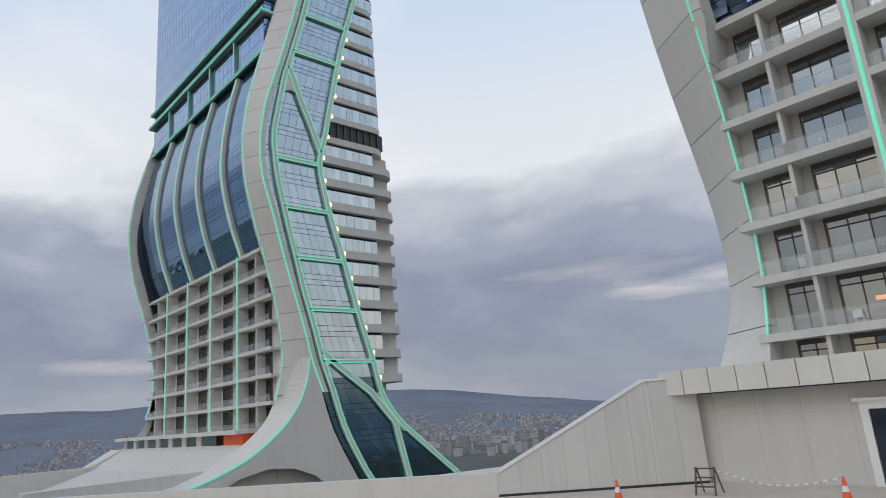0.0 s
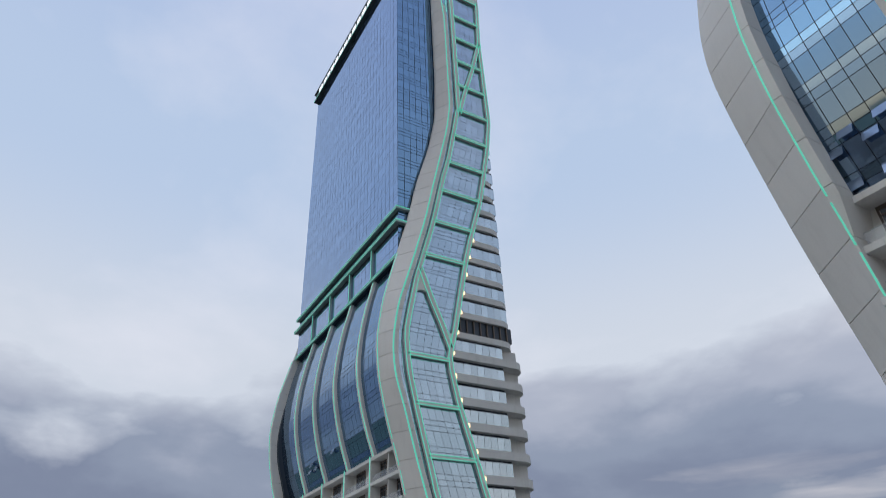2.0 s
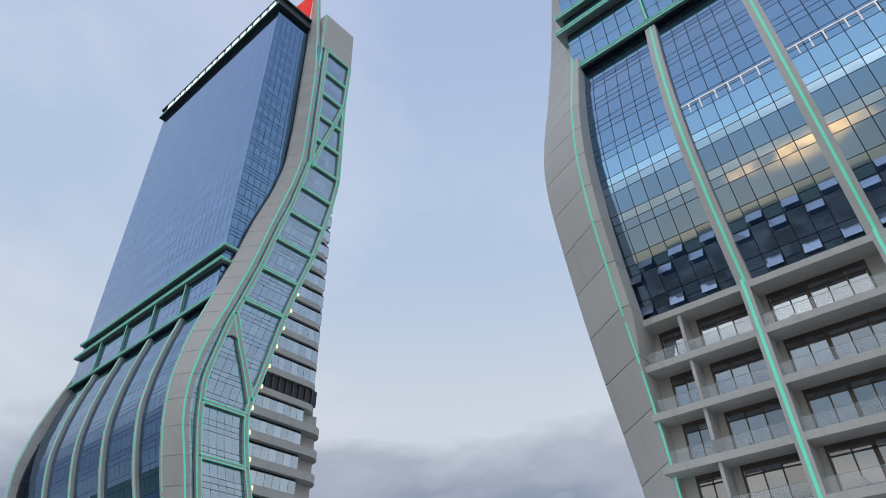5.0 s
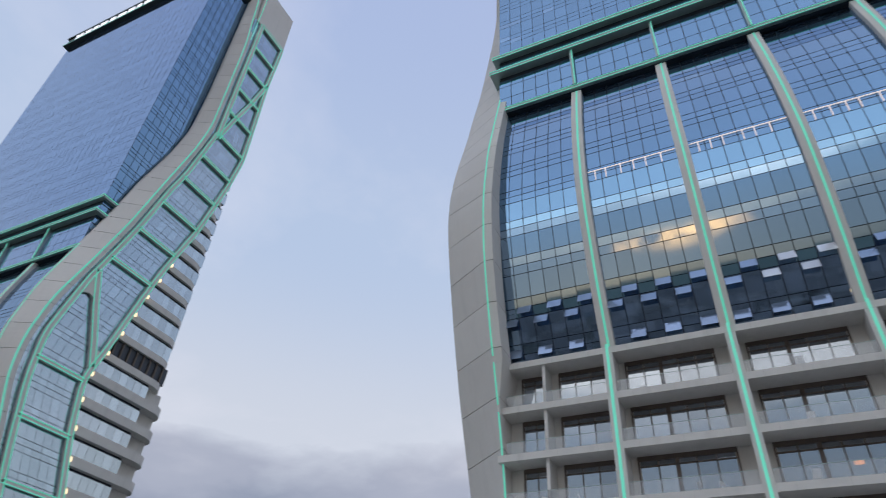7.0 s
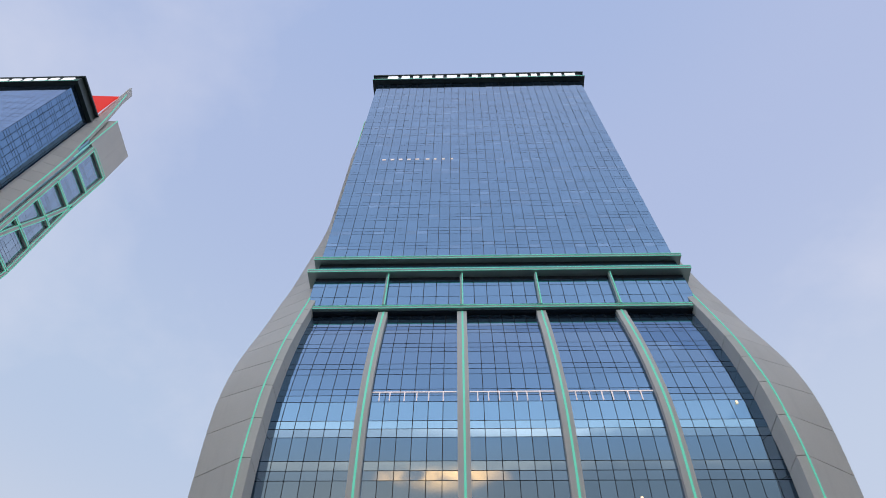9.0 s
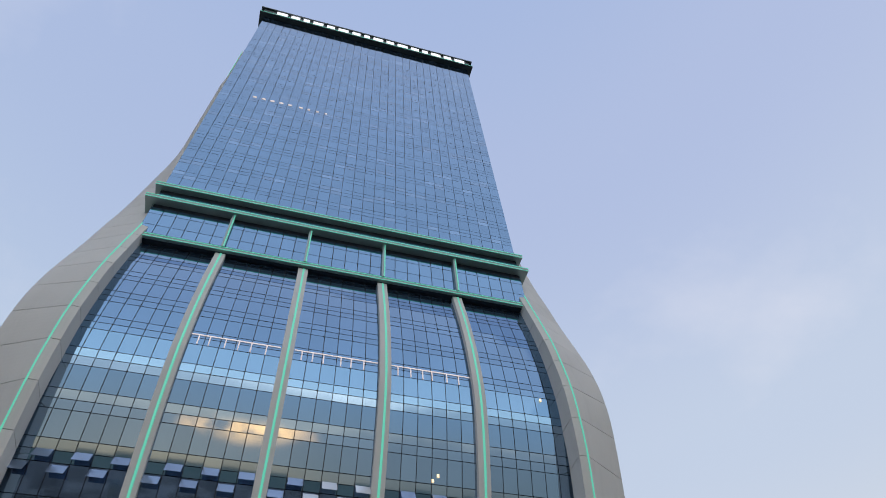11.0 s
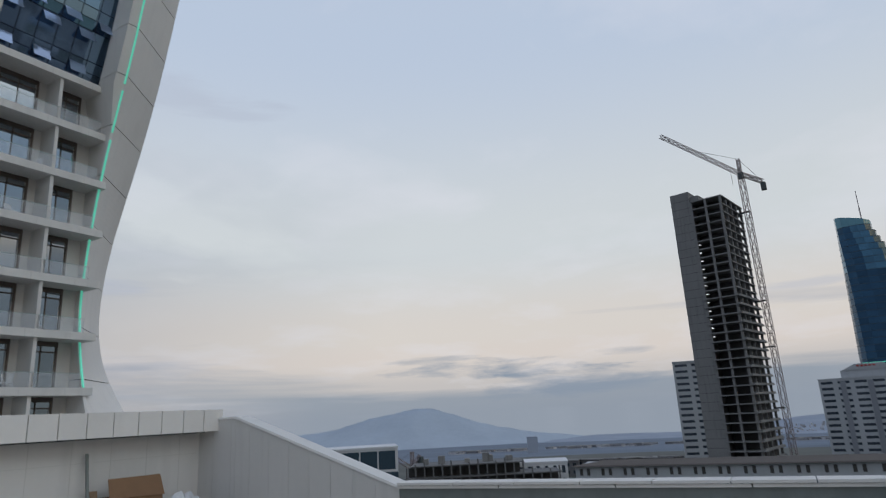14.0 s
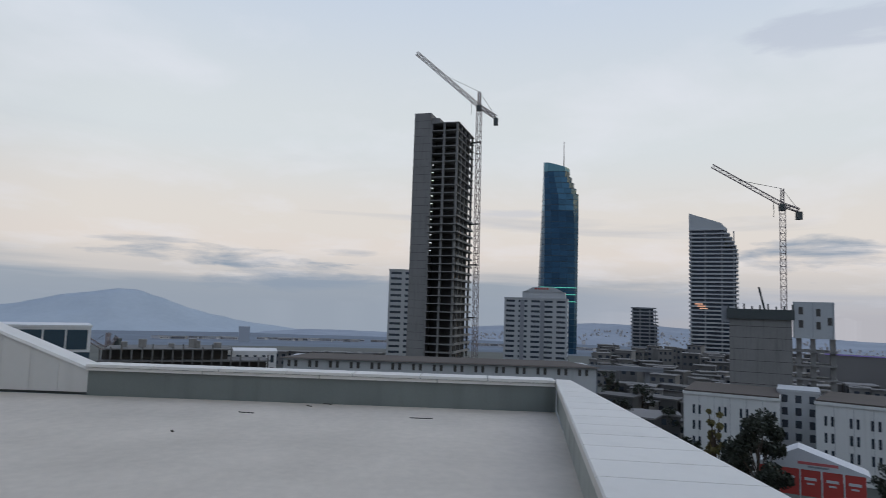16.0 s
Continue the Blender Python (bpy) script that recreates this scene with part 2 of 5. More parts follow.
COPING = material("white_coping", (0.66, 0.635, 0.595), 0.5, vary=0.05, scale=0.6, fine=6, per_object=0.03, stain=0.08)
DECK = material("roof_screed", (0.54, 0.48, 0.41), 0.75, vary=0.26, scale=0.3, fine=3.5, bump=0.25)
UPSTAND = material("grey_green_upstand", (0.17, 0.19, 0.18), 0.7, vary=0.15, scale=0.8, stain=0.2)
ORANGE = material("orange_plastic", (0.85, 0.13, 0.03), 0.5, vary=0.08)
CARD = material("brown_cardboard", (0.19, 0.105, 0.052), 0.8, vary=0.15, scale=2)
WRAP = material("plastic_wrap", (0.62, 0.64, 0.66), 0.25, vary=0.15, scale=5)
RAWC = material("raw_concrete", (0.20, 0.195, 0.187), 0.85, vary=0.2, scale=0.12, fine=1.5, stain=0.25)
# inner shade of frames and openings put into the colour; also pour joints
RAWD = material("concrete_shade_and_joints", (0.07, 0.065, 0.06), 0.9, vary=0.2, scale=0.2)
TEAL = material("teal_glass", (0.028, 0.085, 0.145), 0.12, metal=0.6, vary=0.1, scale=0.05, fine=0.3, per_island=0.2)
FACADE = material("white_facade", (0.42, 0.43, 0.44), 0.7, vary=0.08, scale=0.1, fine=1.2, stain=0.12)
FACADE_D = material("grey_facade", (0.24, 0.25, 0.27), 0.7, vary=0.1, scale=0.1, fine=1.2)
CITYGLASS = material("city_window", (0.05, 0.06, 0.075), 0.15, metal=0.2, vary=0.3, per_island=0.4)
CRANE = material("crane_steel", (0.25, 0.205, 0.20), 0.5, vary=0.1)
ROOF = material("grey_roof", (0.072, 0.058, 0.048), 0.85, vary=0.25, scale=0.15, fine=1.5)
GROUND = material("city_ground", (0.07, 0.075, 0.064), 0.9, vary=0.5, scale=0.012, fine=0.11)
# the plain's haze is part of this base colour
PLAIN = material("haze_tinted_plain", (0.18, 0.205, 0.238), 1.0, vary=0.25, scale=0.006, fine=0.05, spec=0.0)
HILL_SOUTH = material("green_hill", (0.16, 0.205, 0.17), 1.0, vary=0.25, scale=0.004, fine=0.03, spec=0.0)
# blue haze of distance mixed into the mountain's base colour
HILL = material("haze_tinted_hill", (0.36, 0.405, 0.45), 1.0, vary=0.12, scale=0.004, fine=0.03, spec=0.0)
LEAF = material("dark_leaf", (0.024, 0.03, 0.018), 0.7, vary=0.3, per_island=0.4)
BARK = material("bark", (0.07, 0.05, 0.035), 0.9, vary=0.2, scale=4)
TENT = material("tent_fabric", (0.50, 0.51, 0.53), 0.5, vary=0.05)
TENT_RED = material("red_banner", (0.42, 0.05, 0.04), 0.6, vary=0.1)
CITY = material("far_city_wall", (0.19, 0.185, 0.185), 0.9, vary=0.1, scale=0.02, per_island=0.5)
# distance haze mixed into the ridge's base colour as well
HILL_NEAR = material("haze_tinted_ridge", (0.285, 0.315, 0.36), 1.0, vary=0.2, scale=0.004, fine=0.035, spec=0.0)
# blue-grey haze painted into the east hills' colour
HILL_EAST = material("haze_tinted_east_hill", (0.18, 0.20, 0.24), 1.0, vary=0.25, scale=0.003, fine=0.02, spec=0.0)
SITE_LAMP = material("site_lamp", (0.9, 0.95, 1.0), 0.5, emit=1.2, vary=0.0)
SITE_RED = material("red_print", (0.5, 0.12, 0.12), 0.6, vary=0.1)
WARM_DIM = material("warm_window", (0.9, 0.45, 0.28), 0.5, emit=0.5, vary=0.1)
TEAL_BAND = material("dark_teal_band", (0.02, 0.045, 0.065), 0.4, metal=0.0, vary=0.15)
TEAL_PALE = material("pale_teal_glass", (0.075, 0.185, 0.27), 0.12, metal=0.6, vary=0.1, scale=0.05, fine=0.3, per_island=0.2)
TEAL_LIGHT = material("pale_teal_screen", (0.12, 0.27, 0.32), 0.2, metal=0.3, vary=0.1)
SCREEN = material("climbing_screen", (0.40, 0.42, 0.43), 0.6, vary=0.1)
RAWM = material("darker_raw_concrete", (0.13, 0.128, 0.125), 0.9, vary=0.25, scale=0.2, fine=1.5)
LOWWALL = material("pale_panel_wall", (0.60, 0.60, 0.58), 0.7, vary=0.08, scale=0.15, fine=1.5, stain=0.15)
FACADE_W = material("white_render", (0.58, 0.58, 0.58), 0.7, vary=0.08)
# block colour paled to carry the haze of distance
HAZE_BLOCK = material("haze_tinted_block", (0.30, 0.33, 0.38), 0.8, vary=0.05)
CITY_NEAR = material("shed_wall", (0.15, 0.145, 0.14), 0.9, vary=0.15, scale=0.1, per_island=0.5)
LEAF_YELLOW = material("yellow_leaf", (0.13, 0.11, 0.035), 0.7, vary=0.3, per_island=0.4)


def see_through(m, share):
    """Lets part of the light straight through."""
    n, l = m.node_tree.nodes, m.node_tree.links
    mix, tr = n.new("ShaderNodeMixShader"), n.new("ShaderNodeBsdfTransparent")
    mix.inputs[0].default_value = share
    l.new(n["Principled BSDF"].outputs[0], mix.inputs[1])
    l.new(tr.outputs[0], mix.inputs[2])
    l.new(mix.outputs[0], n["Material Output"].inputs[0])


see_through(RAIL_GLASS, 0.84)
BLACK = material("black_board", (0.02, 0.02, 0.02), 0.6, vary=0.2)
TAPE = material("red_tape", (0.62, 0.42, 0.40), 0.5, vary=0.1)
WOOD = material("raw_timber", (0.22, 0.15, 0.09), 0.8, vary=0.2, scale=4)
ALU = material("dull_metal", (0.33, 0.33, 0.34), 0.4, metal=0.7, vary=0.15)
INSIDE = material("strip_light", (1.0, 0.84, 0.80), 0.5, emit=0.45, vary=0.0)
DOORGLASS = material("dark_door_glass", (0.03, 0.04, 0.06), 0.06, metal=0.3, vary=0.1)
DARK_STEEL = material("dark_green_steel", (0.07, 0.09, 0.09), 0.5, metal=0.4, vary=0.1)
PURPLE = material("purple_light", (0.22, 0.17, 0.42), 0.5, emit=0.1, vary=0.0)
SCRAP = material("dark_scrap", (0.05, 0.04, 0.03), 0.9, vary=0.2)
PLASTIC = material("white_plastic", (0.72, 0.72, 0.72), 0.4, vary=0.04)
SASH = material("open_sash_glass", (0.34, 0.44, 0.60), 0.08, metal=0.6, vary=0.05, per_object=0.15)
# white sky reflection painted into the sash colour
SASH_PALE = material("white_reflection_sash", (0.75, 0.78, 0.82), 0.15, metal=0.4, vary=0.05, per_object=0.1)
# house colour paled for distance haze, with random tone per house
HAZE_TOWN = material("haze_tinted_house", (0.36, 0.35, 0.355), 0.9, vary=0.05, scale=0.01, per_island=0.38)
UPSTAND_PALE = material("pale_weathered_upstand", (0.36, 0.375, 0.35), 0.7, vary=0.2, scale=0.5, fine=4, stain=0.35)
SEAM = material("panel_seam", (0.50, 0.49, 0.46), 0.7, vary=0.05)

# ---- mesh helpers ----


def part(name, bm, mat, parent=None, label=""):
    me = bpy.data.meshes.new(name)
    bm.to_mesh(me)
    bm.free()
    me.materials.append(mat)
    ob = new(name, me)
    ob.parent = parent
    return tagged(ob, label)


def raw(name, verts, faces, mat, parent=None, label=""):
    me = bpy.data.meshes.new(name)
    me.from_pydata(verts, [], faces)
    me.materials.append(mat)
    ob = new(name, me)
    ob.parent = parent
    return tagged(ob, label)


def empty(name, x, y, z=0.0, turn=0.0):
    ob = new(name)
    ob.matrix_world = pose(x, y, z, 0, 0, turn)
    return ob


class Soup:
    """Collects boxes and faces for one mesh."""

    def __init__(self):
        self.v, self.f = [], []

    def hexa(self, c):
        o = len(self.v)
        self.v += [tuple(p) for p in c]
        self.f += [(o, o + 3, o + 2, o + 1), (o + 4, o + 5, o + 6, o + 7), (o, o + 1, o + 5, o + 4), (o + 1, o + 2, o + 6, o + 5), (o + 2, o + 3, o + 7, o + 6), (o + 3, o, o + 4, o + 7)]
        return self

    def box(self, x0, x1, y0, y1, z0, z1):
        return self.hexa([(x0, y0, z0), (x1, y0, z0), (x1, y1, z0), (x0, y1, z0), (x0, y0, z1), (x1, y0, z1), (x1, y1, z1), (x0, y1, z1)])

    def quad(self, a, b, c, d):
        o = len(self.v)
        self.v += [tuple(a), tuple(b), tuple(c), tuple(d)]
        self.f.append((o, o + 1, o + 2, o + 3))
        return self

    def bar(self, a, b, w, d=None):
        """A square bar from a to b."""
        a, b = Vector(a), Vector(b)
        t = (b - a).normalized()
        s = t.cross(Vector((0, 0, 1)))
        s = s.normalized() if s.length > 1e-4 else Vector((1, 0, 0))
        n = s.cross(t)
        s, n = s * w / 2, n * (d or w) / 2
        return self.hexa([a - s - n, a + s - n, a + s + n, a - s + n, b - s - n, b + s - n, b + s + n, b - s + n])

    def prism(self, ring, lift):
        """A plane ring of points pushed along lift."""
        o, k = len(self.v), len(ring)
        lift = Vector(lift)
        self.v += [tuple(p) for p in ring] + [tuple(Vector(p) + lift) for p in ring]
        self.f += [tuple(range(o + k - 1, o - 1, -1)), tuple(range(o + k, o + 2 * k))]
        self.f += [(o + i, o + (i + 1) % k, o + k + (i + 1) % k, o + k + i) for i in range(k)]
        return self

    def sweep(self, rings):
        """A closed skin over rings of equal length, capped at both ends."""
        o, k = len(self.v), len(rings[0])
        for r in rings:
            self.v += [tuple(p) for p in r]
        for j in range(len(rings) - 1):
            self.f += [(o + j * k + i, o + j * k + (i + 1) % k, o + (j + 1) * k + (i + 1) % k, o + (j + 1) * k + i) for i in range(k)]
        self.f += [tuple(range(o + k - 1, o - 1, -1)), tuple(range(o + (len(rings) - 1) * k, o + len(rings) * k))]
        return self

    def make(self, name, mat, parent=None, label=""):
        return raw(name, self.v, self.f, mat, parent, label)


def profile(points, window=4.0):
    """A smooth curve through (height, depth) points."""
    zs = np.arange(points[0][0], points[-1][0] + 0.25, 0.25)
    vs = np.interp(zs, [p[0] for p in points], [p[1] for p in points])
    k = int(window / 0.25) // 2 * 2 + 1
    pad = np.concatenate([2 * vs[0] - vs[k // 2:0:-1], vs, 2 * vs[-1] - vs[-2:-k // 2 - 1:-1]])
    sm = np.convolve(pad, np.ones(k) / k, "valid")
    return lambda z: float(np.interp(z, zs, sm))


# ---- the two towers ----
# heights are over the eye's level; EYE lifts them to the deck's
FRONT = profile([(-10, -4.5), (-4, -2.6), (0.7, -0.4), (3.4, 0.8), (7.7, 1.7), (11.3, 1.4), (15.7, 0.7), (20.9, -0.6), (25.4, -2.0), (31.4, -3.4), (37, -3.8), (43.5, -2.9), (49.4, -1.3), (54.2, 0.1), (61, 1.9), (67.6, 3.4), (76.2, 6.0), (84, 7.6), (95, 8.0), (127, 7.9), (147, 7.3)])
OUTER = profile([(-30, 22), (-9, 11.4), (-1.3, 7.1), (3.7, 5.6), (7.3, 4.2), (10.9, 3.4), (16, 1.9), (21.1, 0.4), (27, -1.1), (31.4, -2.5), (36.1, -2.8), (42, -1.9), (49.6, 0.5), (57.8, 2.9), (67.2, 5.1), (78.7, 7.9), (85, 8.9), (106, 8.9), (131, 8.4), (147, 7.5)])
BELLY = profile([(20, 1.2), (23.3, 0.8), (26.5, -0.4), (30, -1.4), (34, -2.2), (37, -2.5), (42, -2.1), (47, -1.2), (52, 0.1), (54, 0.4)], 3.0)
OUTER_NEAR = profile([(-30, -8), (-10, -6), (-3, -2.2), (1.5, 2.2), (3.5, 4.3), (6.5, 5.8), (9.3, 5.9), (13, 5.2), (16.5, 3.8), (20.6, 2.1), (25, 0.6), (30, -0.8), (35, -2), (38, -2.3), (42, -1.75), (46, -0.6), (50.7, 0.9), (56, 2.3), (61, 3.8), (70, 5.9), (79, 7.9), (85, 8.9), (106, 8.9), (131, 8.4), (147, 7.5)])
RIGHT = profile([(-30, 52), (-10.3, 30), (-1, 18.1), (2.6, 15.4), (7.2, 14.3), (13.4, 12.3), (20.5, 10.3), (28.3, 7.9), (34.8, 6.6), (39.4, 7.9), (50.6, 10.3), (56.4, 11.8), (64.4, 14.3), (76.8, 16.9), (84.4, 18), (105.6, 17.5), (118.8, 18), (132, 17.8)], 3.0)
LEFT = profile([(-30, 26), (-9.3, 13.6), (-3.6, 9.5), (1.5, 7.2), (8, 5.3), (12.4, 4.2), (19, 2.8), (25, 1.3), (31.8, -0.2), (37.4, -0.7), (47.3, 1.3), (54, 2.8), (58.9, 4.2), (72.1, 8.1), (84.5, 10.6), (95, 11.0), (132, 11.1)], 3.0)
STOREY = 3.43
TOPSLAB = 23.3
WING = 3.5


def tower(cx, cy, half, detail, label):
    T = empty("tower", cx, cy)
    tagged(T, label, "tower")
    rng = random.Random(5 + int(detail))
    Z = EYE
    bay = 2 * half / 5
    cols = 6
    outer = OUTER_NEAR if detail else OUTER
    inset = -0.75 if detail else 0.25
    wing = 3.95 if detail else WING

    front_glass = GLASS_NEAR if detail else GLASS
    lean = 0.0014 if detail else 0.0009

    def inner_edge(z):
        """Inner edge of the ribbon, from the end of the front."""
        if not detail or z > TOPSLAB + 0.2:
            return inset
        return max(inset, -0.12 - 0.2 * max(0.0, z - TOPSLAB + 3.2)) + min(0.7, max(0.0, 0.4 - z) * 0.22)

    def pane_quad(s, a, b, c, d, tilt=lean):
        """A pane with a slight lean of its own."""
        n = (Vector(b) - Vector(a)).cross(Vector(d) - Vector(a)).normalized()
        e = [n * rng.uniform(-tilt, tilt) for _ in range(3)]
        s.quad(Vector(a) + e[0], Vector(b) + e[1], Vector(c) + e[2], Vector(d) + (e[0] - e[1] + e[2]))

    # upper slab
    core = Soup().box(-half + 0.1, half - 0.1, 0.08, 18, 52 + Z, 126 + Z)
    core.make("core", MULLION, T, "dark grid of the curtain wall")
    s, s2 = Soup(), Soup()
    rows = []
    z = 61.9
    while z < 125:
        for h in (1.95, 0.73, 0.73):
            rows.append((z, min(z + h, 125.6)))
            z += h
    n = 5 * cols
    w = 2 * half / n
    for z0, z1 in rows:
        for i in range(n):
            u = -half + i * w
            lit = z1 - z0 < 1 and detail and noise.noise((u * 0.22, z0 * 0.31, 4.0)) > 0.12 and rng.random() < 0.55
            pane_quad(s2 if lit else s, (u + 0.026, 0, z0 + 0.026 + Z), (u + w - 0.026, 0, z0 + 0.026 + Z), (u + w - 0.026, 0, z1 - 0.026 + Z), (u + 0.026, 0, z1 - 0.026 + Z))
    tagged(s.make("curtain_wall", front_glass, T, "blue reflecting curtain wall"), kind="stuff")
    if detail:
        tagged(s2.make("spandrel_panes", GLASS_LIT, T, "paler panes in the curtain wall"), kind="stuff")
    for side in (-1, 1):
        s = Soup()
        for z0, z1 in rows + [(53 + 1.2 * i, 54.1 + 1.2 * i) for i in range(7)]:
            for i in range(8):
                v = 0.05 + i * 1.25
                p = [(side * half, v, z0 + Z), (side * half, v + 1.17, z0 + Z), (side * half, v + 1.17, z1 - 0.1 + Z), (side * half, v, z1 - 0.1 + Z)]
                pane_quad(s, *(p if side > 0 else p[::-1]))
        # side panes darkened by tint, for their weaker reflection
        tagged(s.make("side_curtain_wall", GLASS_NEAR, T), kind="stuff")
    # middle storeys between the belts
    s = Soup()
    for z0, z1 in [(53.0, 54.4), (54.4, 56.3), (56.3, 57.4), (59.0, 60.2)]:
        for i in range(n):
            u = -half + i * w
            pane_quad(s, (u + 0.035, 0, z0 + 0.03 + Z), (u + w - 0.035, 0, z0 + 0.03 + Z), (u + w - 0.035, 0, z1 - 0.03 + Z), (u + 0.035, 0, z1 - 0.03 + Z))
    tagged(s.make("middle_glazing", front_glass, T), kind="stuff")
    for name, z0, z1, out_ in (("belt", 60.85, 61.3, 0.6), ("belt", 58.05, 58.5, 0.8), ("belt", 52.1, 52.5, 0.3)):
        o = out_ if out_ > 0.5 else 0.2
        b = Soup().box(-half - o, half + o, -out_, 5, z0 + Z, z1 + Z).make(name, STEEL, T, "grey-green steel belt edged with light")
        Soup().box(-half - o - 0.02, half + o + 0.02, -out_ - 0.05, -out_ + 0.02, z1 - 0.05 + Z, z1 + 0.03 + Z).make("light_strip", LED, b)
        Soup().box(-half - o - 0.02, half + o + 0.02, -out_ - 0.05, -out_ + 0.02, z0 - 0.02 + Z, z0 + 0.03 + Z).make("light_strip", LED, b)
        for side in (-1, 1):
            x = side * (half + o)
            Soup().box(min(x, x + side * 0.05), max(x, x + side * 0.05), -out_, 4, z1 - 0.14 + Z, z1 + 0.02 + Z).make("light_strip", LED, b)
    for k in range(1, 5):
        u = -half + k * bay
        st = Soup().box(u - 0.15, u + 0.15, -0.45, 0.1, 52.5 + Z, 58.05 + Z).make("strut", STEEL, T)
        Soup().box(u + 0.05, u + 0.17, -0.49, -0.40, 52.5 + Z, 58.05 + Z).make("light_strip", LED, st)
    # bulging glass between curved ribs
    zb0, zb1 = TOPSLAB + 0.35, 51.9
    brow = []
    z = zb0
    while z < zb1 - 0.3:
        for h in (0.75, 0.75, 1.95):
            if z < zb1 - 0.3:
                brow.append((z, min(z + h, zb1)))
            z += h
    back = Soup()
    zz = np.linspace(zb0, zb1, 26)
    back.sweep([[(-half, BELLY(a) + 0.55, a + Z), (half, BELLY(a) + 0.55, a + Z), (half, BELLY(a) + 1.4, a + Z), (-half, BELLY(a) + 1.4, a + Z)] for a in zz])
    back.make("belly_grid", MULLION, T)
    joined = Soup()
    for r, (z0, z1) in enumerate(brow):
        va, vb = BELLY(z0) + 0.47, BELLY(z1) + 0.47
        for k in range(5):
            u0 = -half + k * bay + 0.45
            pw = (bay - 0.9) / cols
            for i in range(cols):
                a, b = u0 + i * pw + 0.03, u0 + (i + 1) * pw - 0.03
                q = [(a, va, z0 + 0.032 + Z), (b, va, z0 + 0.032 + Z), (b, vb, z1 - 0.032 + Z), (a, vb, z1 - 0.032 + Z)]
                if detail and r < 10:
                    pane = Soup()
                    pane_quad(pane, *q)
                    pane.v += [(x, y + 0.03, z) for x, y, z in pane.v]
                    pane.f += [(7, 6, 5, 4), (0, 4, 5, 1), (1, 5, 6, 2), (2, 6, 7, 3), (3, 7, 4, 0)]
                    pane.make("pane", GLASS_PANE, T)
                else:
                    pane_quad(joined, *q)
    def sash(a, b, zt, mat):
        """A top-hung sash, swung outwards at its foot."""
        vt, zl = BELLY(zt) + 0.43, zt - 0.8
        vl = vt - 0.42 if zl > 26 else vt - 0.25
        Soup().hexa([(a, vl, zl + Z), (b, vl, zl + Z), (b, vl + 0.05, zl + Z), (a, vl + 0.05, zl + Z), (a, vt - 0.04, zt + Z), (b, vt - 0.04, zt + Z), (b, vt + 0.01, zt + Z), (a, vt + 0.01, zt + Z)]).make("open_sash", mat, T, "top-hung window sash swung open")

    pw = (bay - 0.9) / cols
    for k in range(5) if detail else (1, 2):
        for i in range(cols):
            a = -half + k * bay + 0.45 + i * pw
            # part of the middle bay gets the sashes with painted reflection
            pale = SASH_PALE if k == 2 and i > 1 and detail else SASH
            if detail or i in (2, 3, 4) and k == 1 or i == 3:
                sash(a + 0.06, a + pw - 0.06, 27.85 if i % 2 else 26.95, pale)
            if detail and i % 2 == (k % 2):
                sash(a + 0.06, a + pw - 0.06, 24.75, SASH)
    tagged(joined.make("belly_glazing", GLASS_NEAR, T, "curved band of reflecting blue glass"), kind="stuff")
    for k in range(1, 5):
        u = -half + k * bay
        def strip(x0, x1, f0, f1):
            return [[(x0, BELLY(a) + f0, a + Z), (x1, BELLY(a) + f0, a + Z), (x1, BELLY(a) + f1, a + Z), (x0, BELLY(a) + f1, a + Z)] for a in zz]

        rib = Soup().sweep(strip(u - 0.48, u + 0.48, 0.0, 0.6))
        led = Soup().sweep(strip(u - 0.04, u + 0.14, -0.05, 0.01))
        rb = rib.make("rib", CONCRETE, T, "curved pale concrete rib")
        led.make("light_strip", LED, rb)
    if detail:
        zl = 38.5
        vl = BELLY(zl) + 0.40
        for k in (1, 2, 3):
            u0, u1 = -half + k * bay + 0.55, -half + (k + 1) * bay - 0.55
            bar = Soup().box(u0, u1, vl, vl + 0.03, zl + Z, zl + 0.09 + Z).make("strip_light", INSIDE, T, "pale strip light seen in the glass")
            for i in range(6):
                x = u0 + 0.4 + i * (u1 - u0 - 0.5) / 6 + rng.uniform(-0.2, 0.2)
                Soup().box(x, x + 0.08, BELLY(zl - 0.5) + 0.40, BELLY(zl - 0.5) + 0.44, zl - 1.0 + Z, zl + Z).make("drop_light", INSIDE, bar)
        for i in range(9):
            u = -half * 0.78 + i * 1.25 + (0.3 if i > 4 else 0)
            Soup().box(u, u + 0.55 - (0.2 if i > 5 else 0), -0.06, -0.02, 89.0 + Z, 89.4 + Z).make("room_light", INSIDE, T)
        for u, z in ((half - 2.4, 37.0), (half - 9.6, 27.4), (half - 11.6, 29.1), (half - 12.0, 28.7), (half - 16.5, 24.6)):
            Soup().box(u, u + 0.16, BELLY(z) + 0.36, BELLY(z) + 0.42, z + Z, z + 0.26 + Z).make("room_light", WARM, T)
    # balcony storeys
    vf = 0.35
    vw = vf + (1.65 if detail else 1.35)
    hw = half - 0.05 if detail else half + 0.7
    Soup().box(-hw, hw, vw, 18, -12 + Z, TOPSLAB + Z).make("balcony_back_wall", SLAB, T)
    for j in range(8):
        zt = TOPSLAB - j * STOREY
        tip = half + (0.1 + 0.05 * j if detail else 0.45)
        slab = Soup().box(-tip, tip, vf - 0.2, vw + 0.1, zt - 0.36 + Z, zt + Z).make("balcony_slab", SLAB, T)
        Soup().box(-tip, tip, vf - 0.2, vf - 0.06, zt + Z, zt + 0.12 + Z).make("kerb", SLAB, slab)
        for k in range(15):
            x = -half + (k + 0.5) * 2 * half / 15
